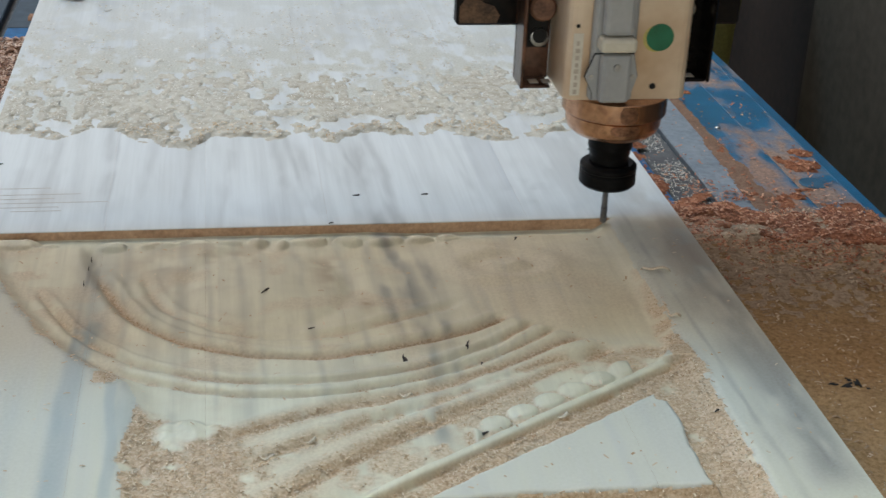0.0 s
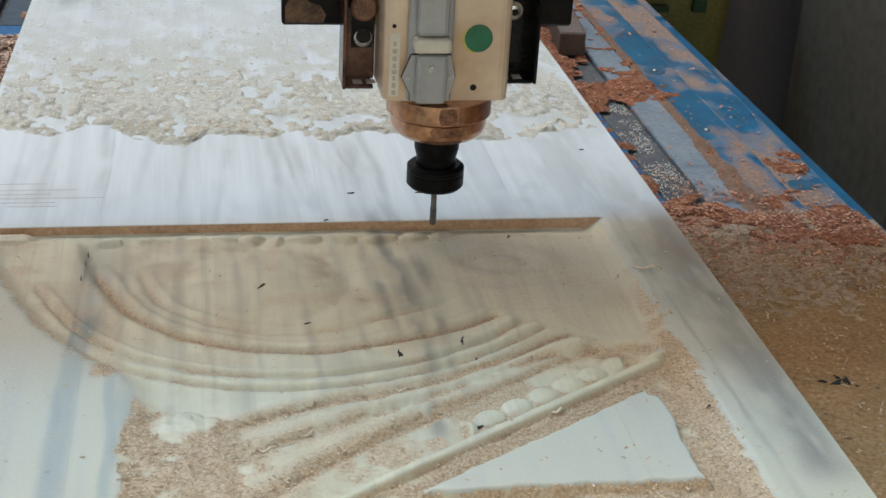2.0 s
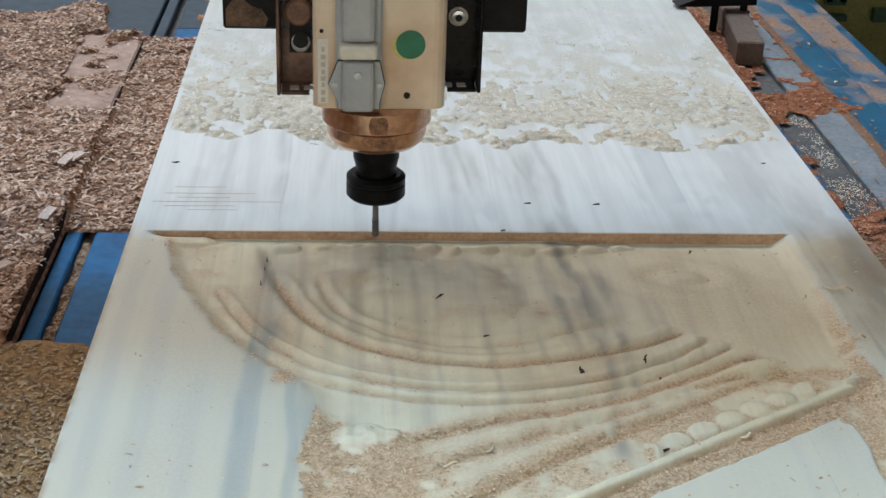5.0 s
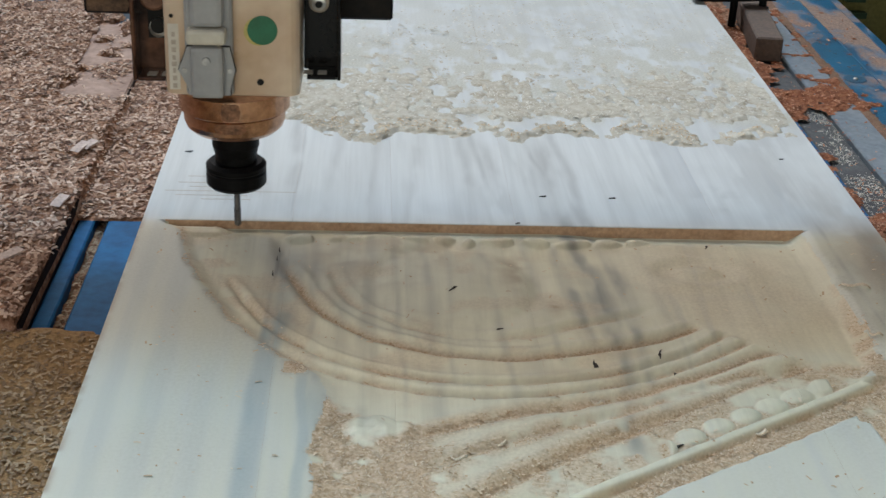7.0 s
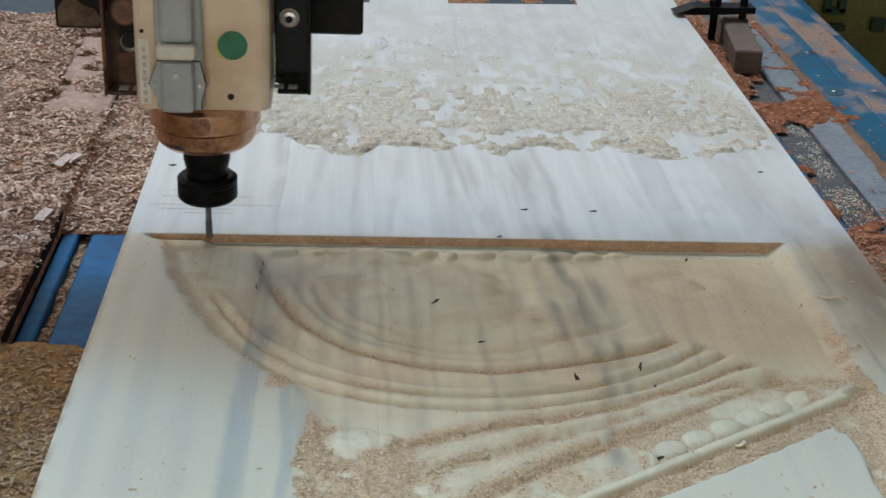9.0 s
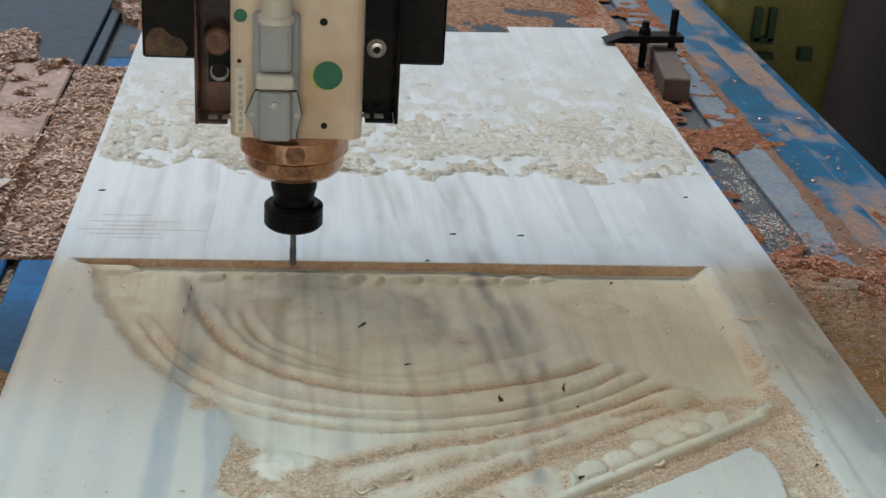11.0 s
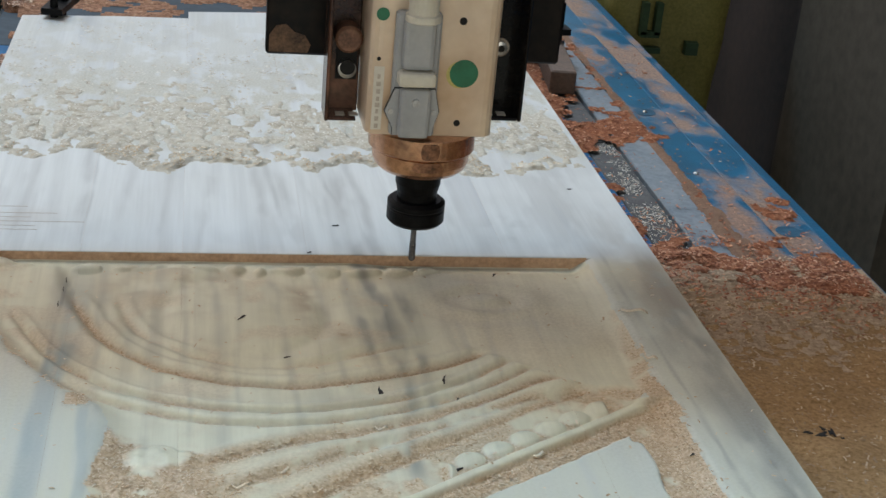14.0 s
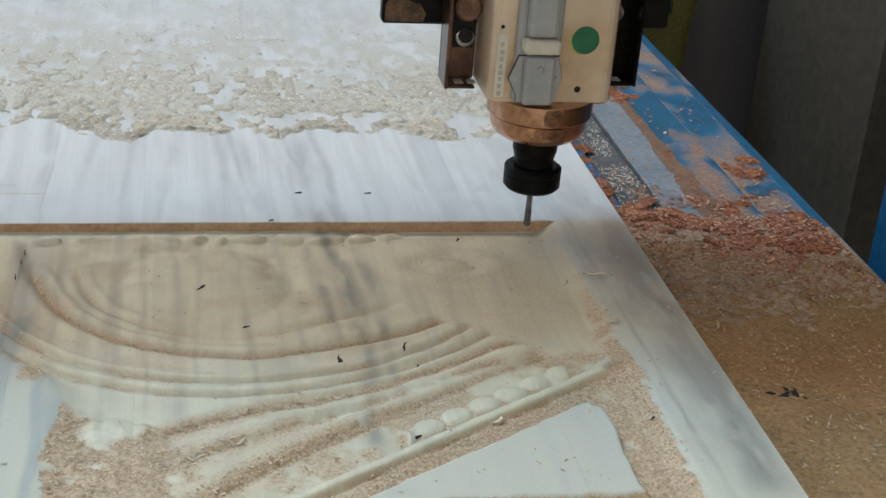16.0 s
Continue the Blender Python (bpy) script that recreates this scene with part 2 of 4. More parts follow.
M_BLOCK = mottled("brown_hardwood", (0.065, 0.042, 0.030), (0.135, 0.09, 0.066), 30, 0.7, relief=0.3)
M_BAG = mottled("yellow_woven_plastic", (0.16, 0.145, 0.035), (0.28, 0.245, 0.07), 12, 0.5, fine=220, relief=0.4)
M_BAGINK = mottled("dark_green_print", (0.02, 0.05, 0.02), (0.04, 0.08, 0.03), 30, 0.6)
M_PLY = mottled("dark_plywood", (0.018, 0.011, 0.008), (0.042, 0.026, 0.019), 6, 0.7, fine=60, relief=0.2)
# wall, floor and cabinet tones are darkened to hold the background's shade
M_WALL = mottled("dark_plaster", (0.016, 0.013, 0.010), (0.034, 0.028, 0.022), 2.5, 0.9, fine=30)
M_CONCRETE = mottled("shaded_concrete", (0.022, 0.019, 0.016), (0.055, 0.048, 0.041), 3, 0.9, fine=60)
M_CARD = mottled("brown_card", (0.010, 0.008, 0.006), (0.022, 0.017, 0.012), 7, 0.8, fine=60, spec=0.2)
M_PANEL = mottled("dark_grey_sheet", (0.046, 0.039, 0.028), (0.088, 0.075, 0.055), 4, 0.7, fine=50)


# ---- mesh helpers ----
def thing(name, label, category, at=(0, 0, 0), group="", kind=""):
    ob = new(name)
    ob.location = at
    return tagged(ob, label, category, group, kind)


def part(name, bm, material, parent=None, label="", smooth=False):
    me = bpy.data.meshes.new(name)
    if smooth:
        for f in bm.faces:
            f.smooth = True
    bm.normal_update()
    bm.to_mesh(me)
    bm.free()
    for m in material if isinstance(material, (list, tuple)) else [material]:
        me.materials.append(m)
    ob = new(name, me)
    if parent:
        ob.parent = parent
    if label:
        ob["label"] = label
    return ob


def box(x0, x1, y0, y1, z0, z1, bevel=0.001, seg=1, bm=None, verticals=0.0):
    bm = bm or bmesh.new()
    m = Matrix.LocRotScale(((x0 + x1) / 2, (y0 + y1) / 2, (z0 + z1) / 2), None, (x1 - x0, y1 - y0, z1 - z0))
    vs = bmesh.ops.create_cube(bm, size=1.0, matrix=m)["verts"]
    es = list({e for v in vs for e in v.link_edges})
    if verticals:
        up = [e for e in es if abs(e.verts[0].co.z - e.verts[1].co.z) > 1e-6]
        bmesh.ops.bevel(bm, geom=up, offset=verticals, segments=4, profile=0.5, affect="EDGES")
    elif bevel:
        bmesh.ops.bevel(bm, geom=es, offset=bevel, segments=seg, profile=0.5, affect="EDGES")
    return bm


def lathe(profile, at=(0, 0, 0), seg=40, turn=None, bm=None):
    """A turned body round its own z axis; profile rows of radius and height, from the bottom up."""
    bm = bm or bmesh.new()
    m = Matrix.Translation(at) @ (turn or Matrix.Identity(4))
    rings = [[bm.verts.new(m @ Vector((r * math.cos(a), r * math.sin(a), z))) for a in (2 * math.pi * i / seg for i in range(seg))] for r, z in profile]
    for a, b in zip(rings, rings[1:]):
        for i in range(seg):
            bm.faces.new((a[i], a[(i + 1) % seg], b[(i + 1) % seg], b[i]))
    bm.faces.new(rings[0][::-1])
    bm.faces.new(rings[-1])
    return bm


def prism(points, y0, y1, bm=None):
    """An outline in x and z, drawn out from y0 (front) to y1."""
    bm = bm or bmesh.new()
    a = [bm.verts.new((x, y0, z)) for x, z in points]
    b = [bm.verts.new((x, y1, z)) for x, z in points]
    bm.faces.new(a)
    bm.faces.new(b[::-1])
    for i in range(len(points)):
        j = (i + 1) % len(points)
        bm.faces.new((a[j], a[i], b[i], b[j]))
    bmesh.ops.recalc_face_normals(bm, faces=bm.faces)
    return bm


FRONT = Matrix.Rotation(radians(90), 4, "X")


def disc(x, z, r, y, depth, seg=28):
    """A round thing on a face that looks to the front, proud of y by depth."""
    return lathe([(r, 0), (r, depth * 0.8), (r * 0.96, depth)], (x, y, z), seg, FRONT)


def lattice(seed):
    return np.random.RandomState(seed).rand(64, 64)


LATTICES = [lattice(i) for i in range(24)]


def value_noise(x, y, cell, seed):
    g = LATTICES[seed % 24]
    u, v = np.asarray(x) / cell + 17.3 * seed, np.asarray(y) / cell + 9.1 * seed
    i, j = np.floor(u).astype(int), np.floor(v).astype(int)
    a, b = u - i, v - j
    a, b = a * a * (3 - 2 * a), b * b * (3 - 2 * b)
    s = lambda p, q: g[p % 64, q % 64]
    return (s(i, j) * (1 - a) + s(i + 1, j) * a) * (1 - b) + (s(i, j + 1) * (1 - a) + s(i + 1, j + 1) * a) * b


def fbm(x, y, cell, seed, octaves=3):
    t, n, w = 0.0, 0.0, 1.0
    for o in range(octaves):
        t, n, w = t + w * value_noise(x, y, cell / 2 ** o, seed + o), n + w, w * 0.5
    return t / n


def step(a, b, v):
    t = np.clip((v - a) / (b - a), 0, 1)
    return t * t * (3 - 2 * t)


# ---- the carved board ----
CX, CY = 0.275, 0.0


def flowing(v, at, to):
    """A line through a few stations, rounded between them."""
    return sum(np.interp(v + d, at, to) for d in (-0.012, -0.006, 0.0, 0.006, 0.012)) / 5


# radius of the carved rounds by the angle from the straight edge, in degrees
ANGLES = (0, 30, 50, 70, 90, 110, 135, 180)
MAIN_ROUND = (0.165, 0.172, 0.193, 0.209, 0.211, 0.210, 0.220, 0.22)
INNER_ROUND = (0.125, 0.138, 0.164, 0.178, 0.182, 0.174, 0.178, 0.18)
SECOND_ROUND = (0.215, 0.220, 0.240, 0.249, 0.246, 0.244, 0.240, 0.24)
THIRD_ROUND = (0.235, 0.240, 0.258, 0.265, 0.264, 0.258, 0.257, 0.257)
OUTER_ROUND = (0.247, 0.249, 0.267, 0.285, 0.300, 0.32, 0.35, 0.35)
# sweeping grooves of the fan: stations in x, and y there
SWEEPS = (
    ((0.19, 0.225, 0.258, 0.288, 0.327, 0.366, 0.410, 0.441, 0.478), (-0.328, -0.308, -0.289, -0.280, -0.271, -0.258, -0.233, -0.213, -0.196), 0.0044, 0.0036, 1.0, 0.190),
    ((0.19, 0.220, 0.258, 0.300, 0.350, 0.404, 0.450), (-0.372, -0.350, -0.323, -0.302, -0.282, -0.250, -0.225), 0.0046, 0.0032, 0.85, 0.200),
    ((0.20, 0.240, 0.270, 0.300, 0.330, 0.361, 0.404, 0.451, 0.497), (-0.42, -0.385, -0.360, -0.338, -0.318, -0.299, -0.267, -0.238, -0.212), 0.0062, 0.0045, 1.0, 0.200),
)


def relief(x, y):
    """Height of the carved surface below the top, how thick loose dust lies in it, and where it is cut."""
    warp = 0.0035 * (fbm(x, y, 0.035, 13) - 0.5) + 0.0022 * (fbm(x, y, 0.011, 34, 2) - 0.5)
    r = np.hypot(x - CX, y - CY) + warp
    angle = np.degrees(np.arctan2(-(y - CY), -(x - CX)))
    angle = np.where(angle < 0, np.where(x < CX, 0, 180), angle)
    turn_round = lambda radii: sum(np.interp(angle + d, ANGLES, radii) for d in (-8, -4, 0, 4, 8)) / 5
    wob, fine = fbm(x, y, 0.03, 5), fbm(x, y, 0.012, 7)
    grit = fbm(x, y, 0.005, 29, 2)
    ra, ri, rb, rc = turn_round(MAIN_ROUND), turn_round(INNER_ROUND), turn_round(SECOND_ROUND), turn_round(THIRD_ROUND)
    # inside the big round: shallow waves and a bowl
    h = -0.0068 + 0.0080 * (fbm(x, y, 0.075, 8) - 0.5) + 0.0022 * (fbm(x * 0.6, y, 0.022, 28, 2) - 0.5) + 0.003 * (fbm(x, y, 0.03, 20) - 0.5) * step(-0.09, -0.03, y)
    bx, by = x - 0.44, y + 0.072
    eye_r = np.hypot(bx, by * 1.5)
    h = h + 0.0017 * np.exp(-(eye_r / 0.048) ** 2) * np.sin(175 * eye_r + 0.6)
    px, py = x - 0.25, y + 0.10
    h = h + 0.0022 * np.exp(-((px / 0.045) ** 2 + (py / 0.05) ** 2)) - 0.0020 * np.exp(-((np.hypot(px, py / 1.1) - 0.062) / 0.008) ** 2)
    dust = 0.30 * step(0.55, 0.72, wob)
    ends = step(0.0, 0.02, (0.432 + 1.30 * (-0.161 - y)) - x)
    below = step(-0.004, 0.010, r - ra) * ends
    h = h * (1 - below) - 0.0050 * below
    # the rounds: a deep one full of dust with a raised lip inside it, and finer ones
    for ring, w, depth, lay, a0, a1 in ((ra, 0.0050, 0.0042, 1.0, 28, 142), (ri, 0.0040, 0.0020, 0.55, 34, 130), (rb, 0.0030, 0.0030, 0.85, 30, 140), (rc, 0.0032, 0.0032, 0.85, 52, 140), ((rb + ra) / 2, 0.006, 0.0007, 0.0, 40, 80)):
        along = step(a0 - 6, a0 + 6, angle) * step(a1 + 6, a1 - 6, angle) * np.where(x > 0.40, ends, 1.0)
        d = r - ring
        h = h - along * depth * np.exp(-(d / w) ** 2) + along * 0.45 * depth * np.exp(-((d + 2.1 * w) / w) ** 2) + along * 0.25 * depth * np.exp(-((d - 2.1 * w) / w) ** 2)
        patchy = step(0.36, 0.58, 0.5 * wob + 0.5 * fine + 0.14 * (lay > 0.9))
        dust = np.maximum(dust, along * lay * np.exp(-(d / (w * 0.9)) ** 2) * patchy)
    # the fan: grooves that sweep down to the straight bar
    for at, to, w, depth, lay, first in SWEEPS:
        d = (y - flowing(x, at, to) + 1.5 * warp) * 0.85
        wide = w * (1 + 1.9 * step(-0.255, -0.33, y))
        along = step(first, first + 0.03, x) * ends
        h = h - along * depth * np.exp(-(d / w) ** 2) + along * 0.0010 * np.exp(-((d - 2.3 * w) / w) ** 2) + along * 0.0007 * np.exp(-((d + 2.3 * w) / w) ** 2)
        patchy = step(0.34, 0.54, 0.4 * wob + 0.6 * fine + 0.12 * (lay > 0.9) + 0.12 * step(-0.27, -0.33, y))
        dust = np.maximum(dust, along * lay * np.exp(-(d / (wide * 1.05)) ** 2) * patchy)
    y3 = flowing(x, SWEEPS[2][0], SWEEPS[2][1])
    ridge = y - (-0.294 + 0.62 * (x - 0.438))
    # row of beads and the straight bar beside them
    band = step(0.002, -0.006, y - y3) * step(-0.002, 0.004, ridge) * step(0.24, 0.30, x)
    u = (x * 0.846 + y * 0.533) / 0.0245 - 0.214
    cell = (u - np.floor(u) - 0.5) * 0.0245
    bead = np.clip(1 - (cell / 0.0118) ** 2 - ((ridge - 0.018) * 0.85 / 0.0092) ** 2, 0, 1) * (x > 0.372) * (x < 0.497)
    h = h * (1 - band) + band * (-0.0082 + 0.0034 * np.sqrt(bead) + 0.0012 * (fine - 0.5))
    dust = dust * (1 - band) + band * np.clip(0.75 * step(0.36, 0.52, wob * 0.5 + fine * 0.5) - 4 * bead, 0, 1)
    bar = np.exp(-((ridge + 0.5 * warp) / 0.0052) ** 4) * step(0.27, 0.33, x) * step(0.527, 0.519, x)
    low = step(-0.002, -0.007, ridge)
    h = h * (1 - low) + low * (-0.0088 + 0.004 * (wob - 0.5) + 0.0012 * (grit - 0.5))
    dust = np.maximum(dust * (1 - low), low * step(0.22, 0.44, wob * 0.4 + fine * 0.6))
    h = h * (1 - bar) - 0.0035 * bar
    dust = dust * (1 - bar)
    # lower left: loose dust round a low boss
    heap_line = np.maximum(-0.281 - 0.35 * (x - 0.175) + 0.024 * (fine - 0.5), -0.36)
    boss = np.clip(1 - ((x - 0.190) / 0.022) ** 2 - ((y + 0.304) / 0.015) ** 2, 0, 1)
    heap = step(0.262, 0.20, x + 0.3 * (y + 0.30)) * step(0.0, -0.010, y - heap_line)
    h = h * (1 - 0.6 * heap) + heap * (-0.0022 + 0.0025 * np.sqrt(boss) + 0.0026 * (fine - 0.5) + 0.0016 * (grit - 0.5))
    dust = np.maximum(dust * (1 - heap * step(0.0, 0.3, boss)), heap * np.clip(1.0 - 1.8 * boss, 0, 1) * step(0.28, 0.46, wob * 0.4 + fine * 0.6))
    # the outline of the cut
    edge = 0.006 * (fbm(x, y, 0.02, 11) - 0.5)
    round_line = r - turn_round(OUTER_ROUND)
    lower_line = 0.148 + 0.020 * (fbm(x, y, 0.04, 17) - 0.5) - 0.010 * step(-0.25, -0.23, y)
    inside = np.where(y > -0.240, -round_line, x - lower_line)
    inside = np.where(y > -0.028, x - 0.012 - 0.018 * step(-0.004, -0.028, y), inside)
    soft = 0.018 + 0.006 * step(-0.24, -0.28, y)
    side = step(0.0, 1.0, (inside + edge) / soft) * step(0.0, 1.0, (0.548 - x + edge) / 0.022)
    cut = side * np.where(y > -0.007, step(-0.0006, 0.0006, -0.0035 - y), 1.0)
    tri = np.minimum(np.minimum(-ridge - 0.030, 0.510 - x - 0.03 * step(-0.30, -0.29, y) * (x > 0.5)), y + 0.398)
    cut = cut * (1 - step(-0.002, 0.005, tri + edge))
    # along the straight edge: a clean wall, with nibbled lumps left standing before it
    wall = step(0.024, 0.004, -0.0035 - y)
    h = h * (1 - 0.85 * wall) - (0.0086 + 0.0030 * step(0.33, 0.38, x)) * 0.85 * wall
    for pitch, shift, seed in ((0.023, 0.0, 3), (0.031, 0.012, 6)):
        k = np.floor((x + shift) / pitch)
        cx = (k + 0.5 + 0.5 * (value_noise(k, k * 0, 0.37, seed) - 0.5)) * pitch - shift
        size = 0.0045 + 0.0150 * value_noise(k, k * 0, 0.41, seed + 1)
        cy = -0.0155 - 0.009 * value_noise(k, k * 0, 0.43, seed + 2)
        lump = np.clip(1 - ((x - cx + 0.006 * (fine - 0.5)) / (1.25 * size)) ** 2 - ((y - cy + 0.008 * (wob - 0.5)) / 0.0085) ** 2, 0, 1) * (cx < 0.405) * (value_noise(k, k * 0, 0.47, seed + 5) > 0.3)
        h = np.maximum(h, -0.0106 + 0.0068 * lump)
    h = np.maximum(h, -0.0125 + 0.0105 * step(0.085, 0.06, x) * step(-0.006, -0.012, y) * step(-0.034, -0.022, y))
    dust = dust * (1 - wall)
    # crumbs on the rim of the round, a loose pinch beyond it, the drift along the far side, and in the hollow thin dust
    # with the carriage's shade put into its tan
    rim = np.exp(-((round_line + 0.004) / 0.0065) ** 2) * (y < -0.015) * step(-0.245, -0.225, y) * (x < 0.2) * step(0.36, 0.5, fine)
    inner = 0.55 * step(0.0, -0.03, round_line) * step(-0.055, -0.03, round_line) * (x < 0.118) * step(0.46, 0.60, fbm(x, y, 0.016, 25, 3))
    dust = np.maximum(dust, np.maximum(0.75 * rim, inner))
    pinch = np.exp(-((x - 0.135) / 0.011) ** 4 - ((y + 0.237) / 0.012) ** 4) * step(0.25, 0.42, fine)
    mid = np.interp(-y, (0.02, 0.09, 0.16, 0.22, 0.27, 0.33, 0.40, 0.5), (0.549, 0.546, 0.540, 0.536, 0.533, 0.527, 0.521, 0.522))
    half = 0.008 + 0.008 * step(-0.21, -0.27, y) + 0.010 * (fbm(x, y, 0.03, 2) - 0.5)
    loose = step(0.005, -0.005, np.abs(x - mid) - half) * step(0.28, 0.48, wob * 0.4 + fine * 0.6) * step(-0.03, -0.06, y) * (0.55 + 0.45 * step(-0.13, -0.2, y))
    film = 0.95 * step(0.36, 0.58, fbm(x, y * 0.55, 0.013, 16, 4)) * step(0.22, 0.27, y) * (0.35 + 0.65 * step(0.62, 0.40, y))
    settled = np.exp(-((x - 0.465 + 0.25 * (y + 0.1)) / 0.075) ** 4 - ((y + 0.105) / 0.085) ** 4) * (0.55 + 0.6 * (wob - 0.3)) * (1 - ends * step(0.0, 0.01, r - ra))
    settled = np.where(settled > 0.05, settled, 0) * step(0.2, 0.6, cut)
    loose = np.maximum(np.maximum(np.maximum(loose, film), pinch), np.clip(0.58 * settled, 0, 0.40))
    coat = (0.08 + 0.22 * step(0.3, 0.7, fbm(x, y * 0.5, 0.06, 36, 4))) * step(0.0, -0.03, y) * (1 - cut)
    return h * cut, np.maximum(np.maximum(dust * np.maximum(step(0.0, 0.25, cut), rim), loose * 0.95), coat), cut


NEAR_STREAKS = (
    ((0.176, 0.01, -0.094, -0.183, -0.288, -0.33), (0.342, 0.343, 0.355, 0.359, 0.354, 0.352), 0.009, 0.75),
    ((0.05, -0.05, -0.12, -0.25), (0.352, 0.372, 0.378, 0.372), 0.006, 0.7),
    ((0.0, -0.1, -0.2), (0.329, 0.336, 0.342), 0.005, 0.65),
    ((0.18, 0.08, 0.008, -0.03), (0.288, 0.294, 0.303, 0.308), 0.007, 0.5),
    ((0.15, 0.06, 0.0), (0.322, 0.327, 0.331), 0.005, 0.5),
)
BLUE_STREAKS = (
    ((-0.17, -0.19, -0.25, -0.36, -0.60), (0.117, 0.116, 0.114, 0.112, 0.110), 0.0080, 0.95),
    ((-0.24, -0.30, -0.365, -0.60), (0.140, 0.144, 0.143, 0.142), 0.004, 0.65),
    ((-0.27, -0.29, -0.32), (0.152, 0.153, 0.150), 0.012, 0.5),
    ((-0.02, -0.06, -0.15), (0.126, 0.126, 0.122), 0.009, 0.3),
    ((0.02, -0.1, -0.3, -0.6), (0.018, 0.016, 0.020, 0.024), 0.006, 0.22),
    ((-0.02, -0.1, -0.3, -0.6), (0.048, 0.044, 0.046, 0.05), 0.008, 0.2),
    ((-0.24, -0.4, -0.6), (0.078, 0.080, 0.082), 0.006, 0.18),
)
FAR_STREAKS = (
    ((0.24, 0.1, 0.0), (0.262, 0.270, 0.276), 0.005, 0.55),
    ((0.22, 0.1, 0.0), (0.276, 0.284, 0.300), 0.003, 0.6),
    ((0.20, 0.1, 0.0), (0.232, 0.222, 0.214), 0.005, 0.35),
    ((0.22, 0.1, 0.0), (0.300, 0.318, 0.332), 0.005, 0.6),
    ((0.22, 0.1, 0.0), (0.322, 0.338, 0.345), 0.0035, 0.7),
    ((0.22, 0.1, 0.0), (0.352, 0.362, 0.360), 0.004, 0.6),
    ((0.22, 0.1, 0.0), (0.070, 0.066, 0.060), 0.004, 0.35),
    ((0.22, 0.1, 0.0), (0.158, 0.150, 0.150), 0.005, 0.4),
    ((0.24, 0.12, 0.0), (0.1215, 0.1213, 0.121), 0.0012, 0.6),
    ((0.22, 0.1, 0.0), (0.420, 0.432, 0.445), 0.004, 0.35),
    ((0.2, 0.1, 0.0), (0.190, 0.186, 0.182), 0.004, 0.4),
)
OTHER_STREAKS = (
    ((-0.02, -0.1, -0.19), (0.118, 0.120, 0.122), 0.011, 0.75),
    ((-0.03, -0.1, -0.2), (0.112, 0.113, 0.111), 0.0025, 0.9),
    ((0.3, 0.12, 0.0), (0.113, 0.115, 0.117), 0.006, 0.5),
    ((0.25, 0.0, -0.45), (0.548, 0.556, 0.56), 0.003, 0.55),
    ((0.12, 0.04, 0.0), (0.395, 0.4, 0.41), 0.02, 0.16),
    ((0.0, -0.2), (0.165, 0.16), 0.012, 0.3),
    # right margin: grey wood, with the shade over it put into the tone
    ((0.0, -0.12, -0.3), (0.572, 0.578, 0.585), 0.02, 0.40),
    ((0.01, -0.1, -0.25, -0.4), (0.592, 0.592, 0.590, 0.586), 0.025, 0.85),
    # broad soft darkening of the right plank past the cut
    ((0.36, 0.1, 0.0), (0.54, 0.55, 0.56), 0.06, 0.46),
    ((0.0, -0.1, -0.3), (0.140, 0.142, 0.146), 0.005, 0.4),
    ((0.0, -0.1, -0.3), (0.185, 0.183, 0.18), 0.006, 0.35),
    ((0.0, -0.1, -0.3), (0.225, 0.228, 0.23), 0.006, 0.3),
    ((-0.02, -0.15, -0.3), (0.270, 0.278, 0.285), 0.005, 0.3),
    ((-0.02, -0.12, -0.28), (0.202, 0.204, 0.208), 0.003, 0.25),
    ((-0.02, -0.12, -0.28), (0.246, 0.244, 0.240), 0.0035, 0.22),
    ((-0.01, -0.10, -0.22), (0.305, 0.312, 0.318), 0.004, 0.3),
    ((-0.02, -0.14, -0.30), (0.400, 0.404, 0.408), 0.004, 0.2),
    ((-0.20, -0.28, -0.36), (0.300, 0.296, 0.292), 0.010, 0.2),
    ((-0.20, -0.28, -0.36), (0.372, 0.378, 0.380), 0.008, 0.3),
    ((-0.24, -0.30, -0.38), (0.330, 0.334, 0.336), 0.006, 0.25),
)


